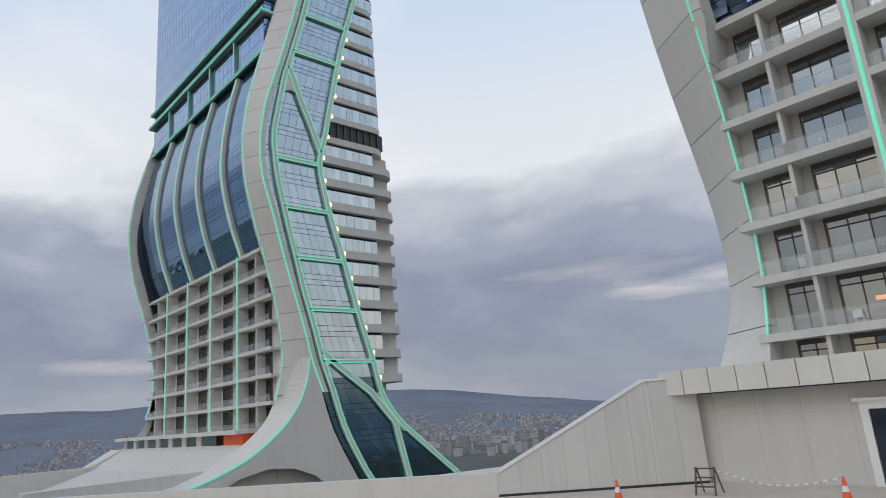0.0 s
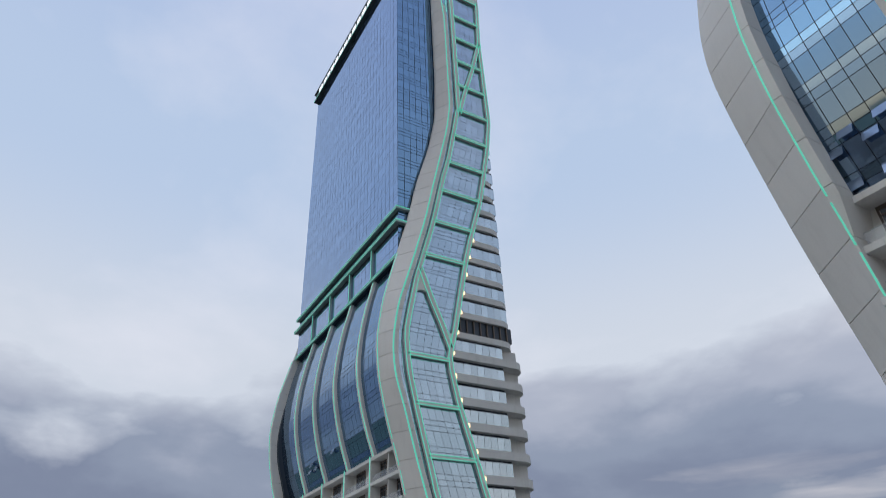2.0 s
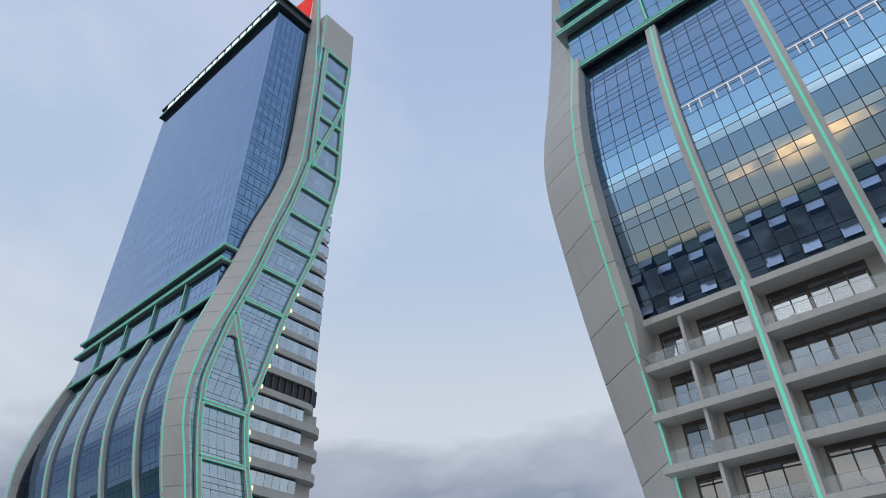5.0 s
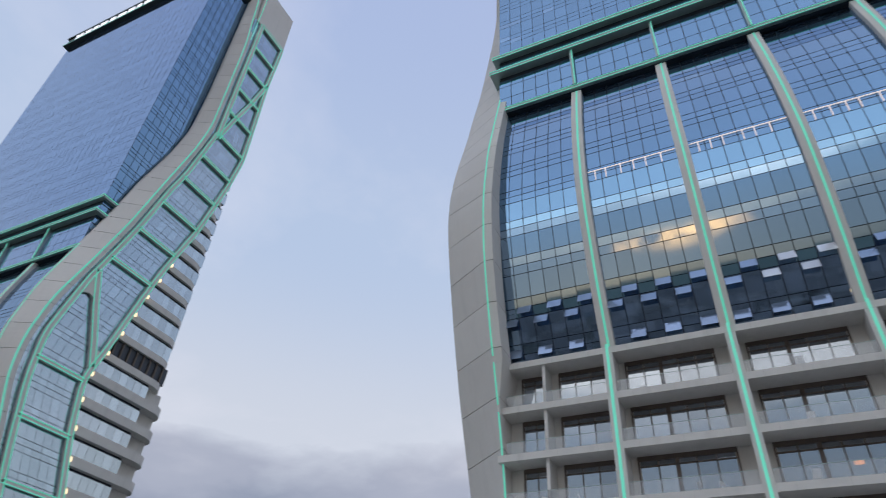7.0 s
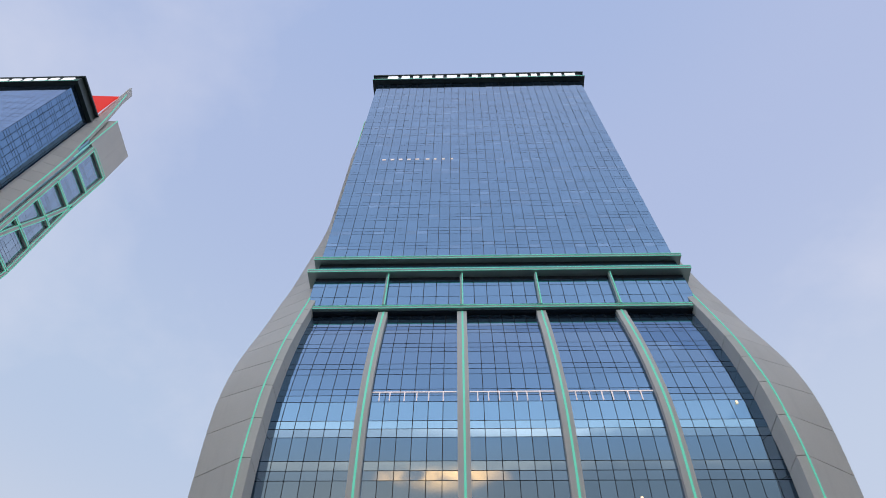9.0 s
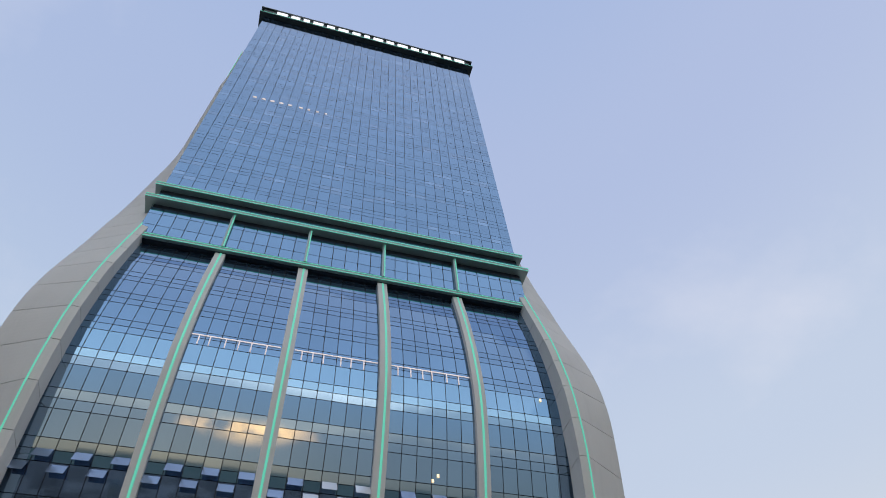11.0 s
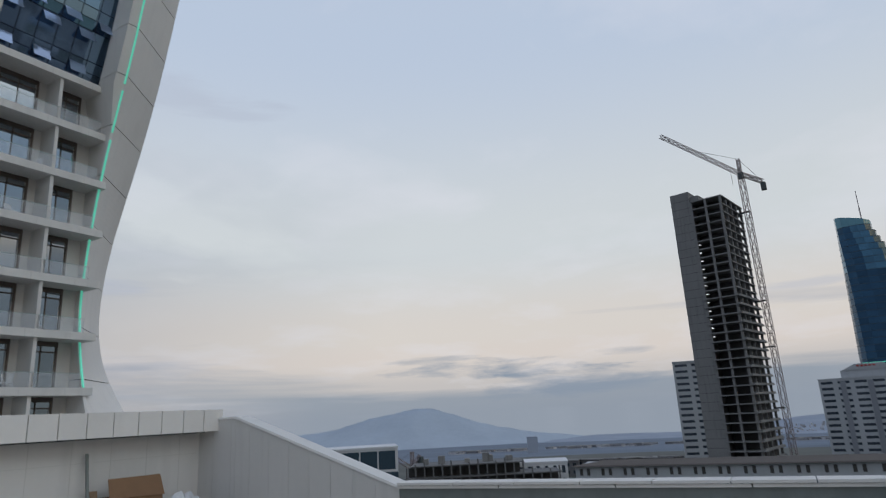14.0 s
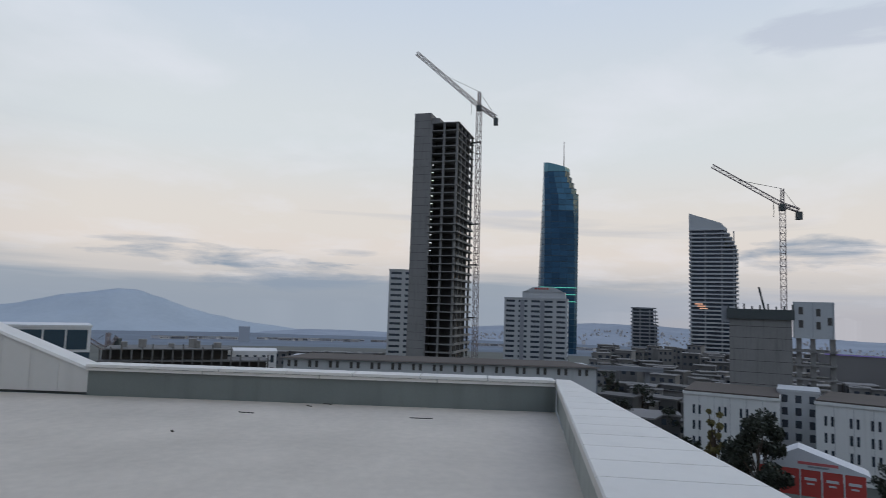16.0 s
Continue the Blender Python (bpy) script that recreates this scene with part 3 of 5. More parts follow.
            Soup().box(x - 0.012, x + 0.012, vf - 0.204, vf - 0.1, zt - 0.36 + Z, zt + 0.12 + Z).make("joint", SEAM, slab)
        if j == 7:
            break
        zf = zt - STOREY
        wins = Soup()
        for k in range(5):
            u0, u1 = -half + k * bay + 0.35, -half + (k + 1) * bay - 0.35
            if detail:
                um = u1 - 4.4 if k == 0 else u0 + 4.4
                doors = ((um - 2.1, um - 0.3), (um + 0.75, u1 - 0.3)) if k == 0 else ((u0 + 0.3, um - 0.75), (um + 0.3, um + 2.1)) if k == 4 else ((u0 + 0.5, u1 - 1.0),)
            else:
                um = u0 + (0.42 if k == 0 else 0.58) * (u1 - u0)
                doors = ((u0 + 0.15, u0 + 1.7), (um + 0.25, um + 1.8)) if k in (0, 4) else ((u0 + 1.0, u0 + 3.9),)
            if k in (0, 4):
                Soup().box(um - 0.11, um + 0.11, vf + 0.02, vw + 0.02, zf + Z, zt - 0.36 + Z).make("partition", SLAB, T)
            for a, b in doors:
                m = max(2, round((b - a) / 1.25))
                # dark head and jambs round the sliding leaves
                frames = Soup()
                frames.box(a - 0.12, b + 0.12, vw - 0.1, vw + 0.02, zt - 0.66 + Z, zt - 0.36 + Z)
                frames.box(a - 0.12, a, vw - 0.1, vw + 0.02, zf + 0.05 + Z, zt - 0.66 + Z)
                frames.box(b, b + 0.12, vw - 0.1, vw + 0.02, zf + 0.05 + Z, zt - 0.66 + Z)
                frames.box(a, b, vw - 0.08, vw + 0.02, zt - 1.06 + Z, zt - 0.98 + Z)
                for q in range(m):
                    x0, x1 = a + q * (b - a) / m + 0.05, a + (q + 1) * (b - a) / m - 0.05
                    if q:
                        wide = 0.13 if q == m // 2 and m > 3 else 0.03
                        frames.box(x0 - 0.05 - wide, x0 - 0.05 + wide, vw - 0.08, vw + 0.02, zf + 0.05 + Z, zt - 0.66 + Z)
                    pane_quad(wins, (x0, vw - 0.03, zf + 0.1 + Z), (x1, vw - 0.03, zf + 0.1 + Z), (x1, vw - 0.03, zt - 1.06 + Z), (x0, vw - 0.03, zt - 1.06 + Z), 0.006)
                    pane_quad(wins, (x0, vw - 0.03, zt - 0.98 + Z), (x1, vw - 0.03, zt - 0.98 + Z), (x1, vw - 0.03, zt - 0.66 + Z), (x0, vw - 0.03, zt - 0.66 + Z), 0.006)
                frames.make("door_frame", FRAME, T)
            m = 5
            rail = Soup().box(u0, u1, vf + 0.015, vf + 0.045, zf + 1.0 + Z, zf + 1.025 + Z).make("handrail", STEEL, T)
            for q in range(m):
                x0, x1 = u0 + q * (u1 - u0) / m + 0.02, u0 + (q + 1) * (u1 - u0) / m - 0.02
                Soup().box(x0, x1, vf + 0.02, vf + 0.04, zf + 0.13 + Z, zf + 1.0 + Z).make("balustrade_pane", RAIL_GLASS, rail, "clear glass balustrade")
        tagged(wins.make("balcony_glazing", WINDOW if detail else CITYGLASS, T), kind="stuff")
    if detail:
        for k, j, x, wd in ((1, 4, 2.6, 0.7), (4, 3, 2.4, 0.35), (0, 5, 5.6, 0.9), (2, 2, 4.6, 0.5), (3, 5, 3.2, 0.5)):
            u, z = -half + k * bay + x, TOPSLAB - (j + 1) * STOREY
            Soup().box(u, u + wd, vw - 0.07, vw - 0.045, z + 1.3 + Z, z + 1.55 + Z).make("room_light", WARM_DIM, T, "warm lamp glowing behind a balcony door")
    for k in range(1, 5):
        u = -half + k * bay
        pier = Soup().box(u - 0.33, u + 0.33, vf - 0.25, vw + 0.02, -12 + Z, TOPSLAB - 0.4 + Z).make("pier", SLAB, T)
        Soup().box(u - 0.1, u + 0.1, vf - 0.31, vf - 0.24, -3 + Z, TOPSLAB + 0.3 + Z).make("light_strip", LED, pier)
    # ribbons of concrete panels at both ends
    cuts = ([-10.0, -3.0] if detail else []) + [3.4 + 3.43 * i for i in range(38)] + [133.0, 137.0, 146.0]
    for side in (-1, 1):
        backing = []
        for zc in np.linspace(cuts[0] + 0.1, 128, 90):
            f, o = FRONT(zc), outer(zc)
            i, e = side * (half + max(inset + 0.1, 0.02)), side * (half + 0.3 + (wing - 0.4) * min(1.0, (144.2 - zc) / 34.0) ** 0.7)
            ring = [(i, f + 0.9, zc + Z), (e, f + (o - f) * min(1.0, (144.2 - zc) / 34.0) ** 0.7 + 0.3, zc + Z), (e, o + 0.8, zc + Z), (i, f + 1.8, zc + Z)]
            backing.append(ring if side > 0 else ring[::-1])
        ribbon = Soup().sweep(backing).make("ribbon", RAWC, T, "winding ribbon of pale concrete panels")
        led = []
        for z0, z1 in zip(cuts[:-1], cuts[1:]):
            rings = []
            for zc in np.linspace(z0 + 0.03, z1 - 0.03, 28 if z0 < 0 else 11 if detail else 6):
                f, o = FRONT(zc), outer(zc)
                flare = 0.0 if detail else max(0.0, 5 - zc) ** 1.6 * 0.05
                top = min(1.0, max(0.02, (146.2 - zc) / 36.0)) ** 0.7
                i, e = side * (half + inner_edge(zc)), side * (half + 0.4 + (wing - 0.4) * top + flare)
                o = f + (o - f) * top
                u_, f_ = side * (half + inset + 0.75), f - 0.05
                skin = [(u_ + (e - u_) * q, f_ + (o - f_) * q, zc + Z) for q in (0, 0.2, 0.4, 0.6, 0.8, 1)]
                ring = [(i, f, zc + Z), *skin, (e, o + 0.9, zc + Z), (i, max(f + 1.9, vw + 0.3) if zc < TOPSLAB else f + 1.9, zc + Z)]
                rings.append(ring if side > 0 else ring[::-1])
                if zc < 143:
                    x, y = e + side * 0.04, o + 0.12
                    led.append([(x - side * 0.1, y - 0.1, zc + Z), (x, y - 0.12, zc + Z), (x, y + 0.14, zc + Z), (x - side * 0.1, y + 0.14, zc + Z)])
            Soup().sweep(rings).make("panel", CONCRETE, ribbon)
        if not detail:
            Soup().sweep(led if side > 0 else [r[::-1] for r in led]).make("light_strip", LED, ribbon)
        # line of light along the inner edge, broken by the balcony slabs
        for z0, z1 in [(TOPSLAB + 0.1, 57.9 if detail else 52.0)] + [(TOPSLAB - (j + 1) * STOREY + 0.14, TOPSLAB - j * STOREY - 0.38) for j in range(6)]:
            rings = []
            for zc in np.linspace(z0, z1, 30 if z1 > 50 else 5):
                x, y = side * (half + inset + 0.70), FRONT(zc) - 0.12
                rings.append([(x - 0.05, y - 0.02, zc + Z), (x + 0.05, y - 0.02, zc + Z), (x + 0.05, y + 0.12, zc + Z), (x - 0.05, y + 0.12, zc + Z)])
            Soup().sweep(rings).make("light_strip", LED, ribbon)
        # glazed side with its winding frame
        xs = side * (half + wing)
        body, glaz, low_glaz = Soup(), Soup(), Soup()
        zs = np.arange(-10, 119.5, 1.715)
        body.sweep([[(xs - side * 4, outer(zc) + 0.3, zc + Z), (xs - side * 0.35, outer(zc) + 0.3, zc + Z), (xs - side * 0.35, RIGHT(zc), zc + Z), (xs - side * 4, RIGHT(zc), zc + Z)][::side] for zc in zs])
        side_rows = [(-10 + 3.43 * i + lo, min(-10 + 3.43 * i + hi, 119.2)) for i in range(38) for lo, hi in ((0, 0.72), (0.72, 1.44), (1.44, 3.43)) if -10 + 3.43 * i + lo < 119]
        for a, b in side_rows:
            m = max(2, round((RIGHT(a) - outer(a)) / 1.25))
            for i in range(m):
                pts = []
                for zc, t in ((a + 0.03, i), (a + 0.03, i + 1), (b - 0.03, i + 1), (b - 0.03, i)):
                    o, r = outer(zc) + 0.3, RIGHT(zc)
                    pts.append(Vector((xs - side * 0.27, o + (r - o) * t / m + (0.02 if t == i else -0.02), zc + Z)))
                # lowest rows get the tint darkened for what they reflect
                pane_quad(glaz if a > 4.6 else low_glaz, *(pts if side > 0 else pts[::-1]), 0.003)
        body.make("side_grid", MULLION, T)
        tagged(low_glaz.make("lobby_glazing", GLASS_DARK, T, "low end-wall glass, darkened for its dim reflection"), kind="stuff")
        tagged(glaz.make("side_glazing", GLASS_SIDE, T, "glazed end wall in a winding frame"), kind="stuff")
        cap = Soup()
        cap.prism([(xs - side * 4, 9.6, 118.9 + Z), (xs - side * 4, 18, 118.9 + Z), (xs - side * 4, 17.8, 130.8 + Z), (xs - side * 4, 9.6, 130.8 + Z)], (side * 4, 0, 0))
        cap.make("cap", CONCRETE, T)

        def frame_bar(pts, wide, name="frame_bar"):
            s, l_ = Soup(), Soup()
            for (z0, v0), (z1, v1) in zip(pts[:-1], pts[1:]):
                d = Vector((0, v1 - v0, z1 - z0)).normalized()
                nrm = Vector((0, d.z, -d.y)) * wide / 2
                p0, p1 = Vector((xs, v0, z0 + Z)), Vector((xs, v1, z1 + Z))
                off = Vector((side * 0.25, 0, 0))
                s.hexa([p0 - nrm - off, p0 + nrm - off, p0 + nrm + off, p0 - nrm + off, p1 - nrm - off, p1 + nrm - off, p1 + nrm + off, p1 - nrm + off])
                for e in (-1, 1):
                    c0, c1 = p0 + nrm * e * 0.92 + off, p1 + nrm * e * 0.92 + off
                    w_, h_ = nrm.normalized() * 0.06, Vector((side * 0.05, 0, 0))
                    l_.hexa([c0 - w_ - h_, c0 + w_ - h_, c0 + w_ + h_, c0 - w_ + h_, c1 - w_ - h_, c1 + w_ - h_, c1 + w_ + h_, c1 - w_ + h_])
            fb = s.make(name, CONCRETE, T)
            l_.make("light_strip", LED, fb)

        left_of = lambda zc: max(LEFT(zc), outer(zc) + 1.6)
        frame_bar([(zc, RIGHT(zc) - 0.45) for zc in np.arange(-10, 119.6, 1.5)], 0.66)
        frame_bar([(zc, max(LEFT(zc), outer(zc) + 1.6)) for zc in np.arange(-10, 86, 1.5)], 0.65)
        frame_bar([(zc, 10.9) for zc in (84, 95, 106, 119)], 0.8)
        frame_bar([(zc, left_of(zc) + (RIGHT(zc) - left_of(zc)) * t) for zc, t in ((48.5, 0.02), (44, 0.35), (40, 0.66), (36.5, 0.93))], 0.8)
        frame_bar([(zc, left_of(zc) + (RIGHT(zc) - left_of(zc)) * t) for zc, t in ((8.5, 0.03), (5.5, 0.4), (3.2, 0.72), (-1, 0.86), (-10, 0.34))], 0.8)
        frame_bar([(zc, v) for zc, v in ((84, 11), (90, 12.6), (98, 15), (106, 17))], 0.7)
        frame_bar([(118.9, 10.9), (118.9, 17.6)], 0.8)
        # solid webs with rounded ends where the slanting bar meets the frame
        slant = lambda zc: left_of(zc) + (RIGHT(zc) - left_of(zc)) * float(np.interp(zc, (36.5, 40, 44, 48.5), (0.93, 0.66, 0.35, 0.02)))
        lower = lambda zc: left_of(zc) + (RIGHT(zc) - left_of(zc)) * float(np.interp(zc, (-1, 3.2, 5.5, 8.5), (0.86, 0.72, 0.4, 0.03)))
        for tip, mouth, bend, ga, gb in ((-2.4, 4.0, -1.4, lower, RIGHT), (9.4, 6.1, 1.1, left_of, lower), (49.8, 43.4, 1.5, left_of, slant), (33.6, 40.2, -1.5, slant, RIGHT)):
            zs_ = np.linspace(tip, mouth, 7)
            ring = [(ga(q), q) for q in zs_]
            ring += [(ga(mouth) + (gb(mouth) - ga(mouth)) * t, mouth + bend * math.sin(math.pi * t) ** 0.6) for t in (0.12, 0.3, 0.5, 0.7, 0.88)]
            ring += [(gb(q) + 0.01, q) for q in zs_[::-1]]
            ring = [(xs - side * 0.2, v, q + Z) for v, q in ring]
            Soup().prism(ring if (side < 0) == (tip > mouth) else ring[::-1], (side * 0.38, 0, 0)).make("web", CONCRETE, T)
        edge = Soup().box(min(xs, xs + side * 0.08), max(xs, xs + side * 0.08), 9.55, 9.72, 112 + Z, 130.8 + Z)
        edge.make("light_strip", LED, T)
        for zc in [7.3 + 6.8 * i for i in range(5)] + [51.3 + 6.7 * i for i in range(10)]:
            frame_bar([(zc, max(LEFT(zc), outer(zc) + 1.6)), (zc, RIGHT(zc) - 0.5)], 0.46, "rung")
    # rounded balcony storeys at the back
    rad = 2.6

    def bay_ring(e, v0, v1, z):
        pts = []
        for i in range(7):
            a = radians(90 * i / 6)
            pts.append((half + e - rad + rad * math.cos(a), v1 - rad + rad * math.sin(a), z))
        return [(half + e, v0, z)] + pts + [(-x, y, z) for x, y, z in pts[::-1]] + [(-half - e, v0, z)]

    for j in range(26):
        zc = -9.3 + j * STOREY
        if zc > 77:
            break
        if zc < 1.0 and not detail:
            continue
        v0 = min(max(RIGHT(zc), RIGHT(zc + 1.2)) - 0.3, 15)
        low = zc < 38
        wide = 20.3 if low else 19.1 - (zc - 38) * 0.022
        e = 3.35 if low else 3.0
        Soup().prism(bay_ring(e, v0, wide, zc + Z), (0, 0, 1.15 if low else 0.95)).make("rounded_band", SLAB, T, "rounded pale balcony band")
        # glazed wall behind the band, with an open loggia at the corner
        gz = Soup()
        za, zb = zc + (1.15 if low else 0.95), zc + STOREY
        louvre = 37 < zc < 39.5
        end = 18.6 if louvre else 16.4 if low else 17.9
        Soup().box(-half - 2.5, half + 2.5, max(v0 - 1.0, 9.5 if zc > 60 else 5.5), end - 0.1, za + Z, zb + Z).make("rear_grid", MULLION, T)
        if low and not louvre:
            Soup().box(-half - 1.5, half + 1.5, end - 0.1, wide - 0.6, za + Z, zb + Z).make("loggia_wall", SLAB, T)
        m = max(1, round((end - v0) / 1.2))
        for side in (-1, 1):
            for i in range(m):
                a, b = v0 + (end - v0) * i / m + 0.02, v0 + (end - v0) * (i + 1) / m - 0.02
                if louvre:
                    gz.box(min(side * (half + 2.5), side * (half + 2.75)), max(side * (half + 2.5), side * (half + 2.75)), a, a + 0.2, za + Z, zb + Z)
                else:
                    p = [(side * (half + 2.56), a, za + Z), (side * (half + 2.56), b, za + Z), (side * (half + 2.56), b, zb - 0.3 + Z), (side * (half + 2.56), a, zb - 0.3 + Z)]
                    pane_quad(gz, *(p if side > 0 else p[::-1]), 0.01)
        tagged(gz.make("rear_panes" if not louvre else "louvres", FRAME if louvre else GLASS_REAR, T), kind="stuff")
    for side in (-1, 1):
        for j in range(20):
            zc = -9.3 + j * STOREY
            v = RIGHT(zc + 0.6)
            if 3 < v < 16 and zc < 62:
                x = side * (half + 3.36)
                Soup().prism([(x, v + 0.1, zc + 0.25 + Z), (x, v + 0.4, zc + 0.35 + Z), (x, v + 0.4, zc + 0.85 + Z), (x, v + 0.1, zc + 0.95 + Z)], (side * 0.12, 0, 0)).make("wall_lamp", WARM, T, "small warm wall lamp")
    # roof edge, sign and flag panel
    roof = Soup().box(-half - 0.9, half + 0.9, -0.9, 8.0, 125.6 + Z, 126.0 + Z).box(-half - 0.4, half + 0.4, -0.6, 8.0, 126.0 + Z, 128.4 + Z).box(-half - 1.0, half + 1.0, -0.9, 8.0, 128.4 + Z, 128.8 + Z)
    rf = roof.make("roof_edge", DARK_STEEL, T, "dark grey-green roof edge")
    Soup().box(-half - 0.92, half + 0.92, -0.95, -0.9, 125.9 + Z, 126.0 + Z).make("light_strip", LED, rf)
    # plain bars stand for the sign
    u, i = -half * 0.9, 0
    while u < half * 0.88:
        wd = (2.1, 1.7, 1.2, 2.0, 1.6)[i % 5] * half / 21
        for z0 in (126.25, 126.95, 127.65):
            Soup().box(u, u + wd, -0.8, -0.6, z0 + Z, z0 + 0.42 + Z).make("sign_bar", SIGN, T, "white lit sign bar")
        u += wd + 0.75 * half / 21
        i += 1
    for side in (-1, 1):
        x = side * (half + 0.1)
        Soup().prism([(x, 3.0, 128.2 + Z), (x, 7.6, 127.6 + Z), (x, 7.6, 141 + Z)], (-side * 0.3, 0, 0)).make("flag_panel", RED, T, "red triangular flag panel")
        Soup().box(min(x, x + side * 0.08), max(x, x + side * 0.08), 5.6, 6.4, 129.6 + Z, 130.2 + Z).make("flag_mark", WHITE, T)
    # flaring base of the ribbon: an apron sweeping forwards and a pierced side panel
    for side in () if detail else (-1, 1):
        hs = np.linspace(0, 6, 25)
        lead = [(3.95, 8.2), (3.5, 5.2), (2.4, 2.4), (0.1, -0.5), (-4.6, -3.9), (-12.6, -6.6), (-30, -9.5)]
        trail = [(1.45, 8.0), (1.0, 4.8), (0.4, 2.0), (-0.9, -0.1), (-4.1, -2.7), (-10.5, -5.4), (-27, -9.0)]
        ease = lambda pts, j: np.convolve(np.pad(np.interp(hs, range(7), [p[j] for p in pts]), 2, "edge"), (0.1, 0.2, 0.4, 0.2, 0.1), "valid")
        lv, lz, tv, tz = ease(lead, 0), ease(lead, 1), ease(trail, 0), ease(trail, 1)
        xi, xo = side * (half + 0.25), side * (half + wing + 0.04)
        rings = [[(xi, tv[i], tz[i] + Z), (xo, lv[i], lz[i] + Z), (xo, lv[i] + 0.4, lz[i] - 1.3 + Z), (xi, tv[i] + 0.6, tz[i] - 1.3 + Z)] for i in range(25)]
        Soup().sweep(rings).make("apron", CONCRETE, T, "pale concrete apron sweeping forwards")
        ring = [(lv[i] + 0.02, lz[i] - 0.02) for i in range(0, 25)] + [(-30, -24), (-9.5, -24), (-10, -9.2), (-8.4, -7.2), (-5.5, -5.8), (-2, -5.1), (1.5, -5.4), (4.5, -6.6), (6.6, -8.4), (7.8, -10.5), (8, -24), (18, -24), (11.4, -9), (8.6, -4.2), (7.1, -1.3), (6.2, 1.4), (5.4, 4.4)]
        x0 = side * (half + wing - 0.5)
        ring = [(x0, v, z + Z) for v, z in ring]
        Soup().prism(ring if side < 0 else ring[::-1], (side * 0.5, 0, 0)).make("skirt", CONCRETE, T, "pale concrete side panel with an arch")
        x1 = side * (half + 1.2)
        Soup().box(min(x1, x1 - side * 2), max(x1, x1 - side * 2), -26, 12, -24 + Z, -4.6 + Z).make("arch_wall", SLAB, T)
        rings = [[(xo, lv[i], lz[i] + Z), (xo + side * 0.1, lv[i], lz[i] + Z), (xo + side * 0.1, lv[i] + 0.1, lz[i] - 0.2 + Z), (xo, lv[i] + 0.1, lz[i] - 0.2 + Z)] for i in range(25)]
        Soup().sweep(rings).make("light_strip", LED, T)
    if not detail:
        # terrace storey in front of the balconies
        Soup().box(-half - 3, half - 0.7, -3.4, 0.5, -24 + Z, -2.2 + Z).make("terrace_storey", SLAB, T, "low pale storey with dark windows")
        Soup().box(-half - 3, half - 0.7, -4.0, 1.0, -0.9 + Z, -0.4 + Z).make("terrace_roof", SLAB, T)
        Soup().box(-half - 2, half - 9, -2.9, 0.5, -2.2 + Z, -0.9 + Z).make("terrace_glazing", WINDOW, T)
        Soup().box(half - 6.5, half - 1, -3.0, 0.5, -2.2 + Z, -0.9 + Z).make("terrace_cladding", ORANGE, T, "orange wall panel")
        Soup().sweep([[(-half - 8, v, -30 + Z), (half + 0.2, v, -30 + Z), (half + 0.2, v, z + Z), (-half - 8, v, z + Z)] for v, z in ((-34, -10.5), (-26, -9.2), (-16, -7.4), (-8, -5.0), (-3.2, -2.3))]).make("forecourt", SLAB, T, "pale sloping forecourt roof")
        for i in range(7):
            u = -half - 1 + i * 5.4
            Soup().box(u, u + 1.6, -3.1, 0.4, -2.2 + Z, -0.9 + Z).make("terrace_pier", SLAB, T)
    return T


tower(4.2, 40.0, 20.0, True, "blue glass tower with bulging belly and balconies beyond the wall")
tower(-99.9, 39.0, 23.3, False, "blue glass tower with winding ribbon and red flag panel")


def balcony_chair(x, y, z, turn):
    C = tagged(empty("balcony_chair", x, y, z, turn), "white plastic chair on a balcony", "chair", "chairs on the balconies")
    Soup().box(-0.25, 0.25, -0.25, 0.25, 0.42, 0.47).make("seat", PLASTIC, C)
    Soup().hexa([(-0.25, 0.22, 0.47), (0.25, 0.22, 0.47), (0.25, 0.26, 0.47), (-0.25, 0.26, 0.47), (-0.22, 0.32, 0.95), (0.22, 0.32, 0.95), (0.22, 0.36, 0.95), (-0.22, 0.36, 0.95)]).make("backrest", PLASTIC, C)
    for lx, ly in ((-0.22, -0.22), (0.22, -0.22), (-0.22, 0.22), (0.22, 0.22)):
        Soup().bar((lx, ly, 0), (lx * 0.95, ly * 0.95, 0.42), 0.04).make("leg", PLASTIC, C)
    return C


first = None
rng = random.Random(8)
for j in range(1, 7):
    for k in range(5):
        if (j * 3 + k * 2) % 4 == 0:
            continue
        for n in range(rng.choice((1, 2, 2))):
            x = 4.2 - 20 + 8 * k + rng.uniform(1.5, 6.5)
            m = pose(x, 40.0 + 1.1 + rng.uniform(0, 0.6), EYE + TOPSLAB - j * STOREY, 0, 0, rng.uniform(0, 360))
            if first is None:
                first = balcony_chair(0, 0, 0, 0)
                first.matrix_basis = m
            else:
                copy_thing(first, m)

# ---- the roof deck ----
deck = Soup().prism([(-40, -1.2, -0.5), (22.4, -1.5, -0.5), (20.9, 14.4, -0.5), (20.0, 24.6, -0.5), (-12.3, 24.6, -0.5), (-18.3, 18.8, -0.5), (-40, 4, -0.5)], (0, 0, 0.5)).make("floor", DECK)
tagged(deck, "pale grey worn screed of the roof deck", "floor", kind="structure")
podium = Soup().prism([(-40, -2.0, -28), (22.6, -2.0, -28), (21.1, 14.4, -28), (24, 60, -28), (-24, 60, -28), (-40, 4, -28)], (0, 0, 27.4)).make("wall_podium", SLAB)
tagged(podium, "pale podium below the roof deck", "wall", kind="structure")
# wall towards the tower, with its coping
w_north = Soup().box(-13, 20.6, 24.4, 25.0, 0, 3.4).make("wall_north", PANEL)
tagged(w_north, "white panelled wall of the roof deck", "wall", kind="structure")
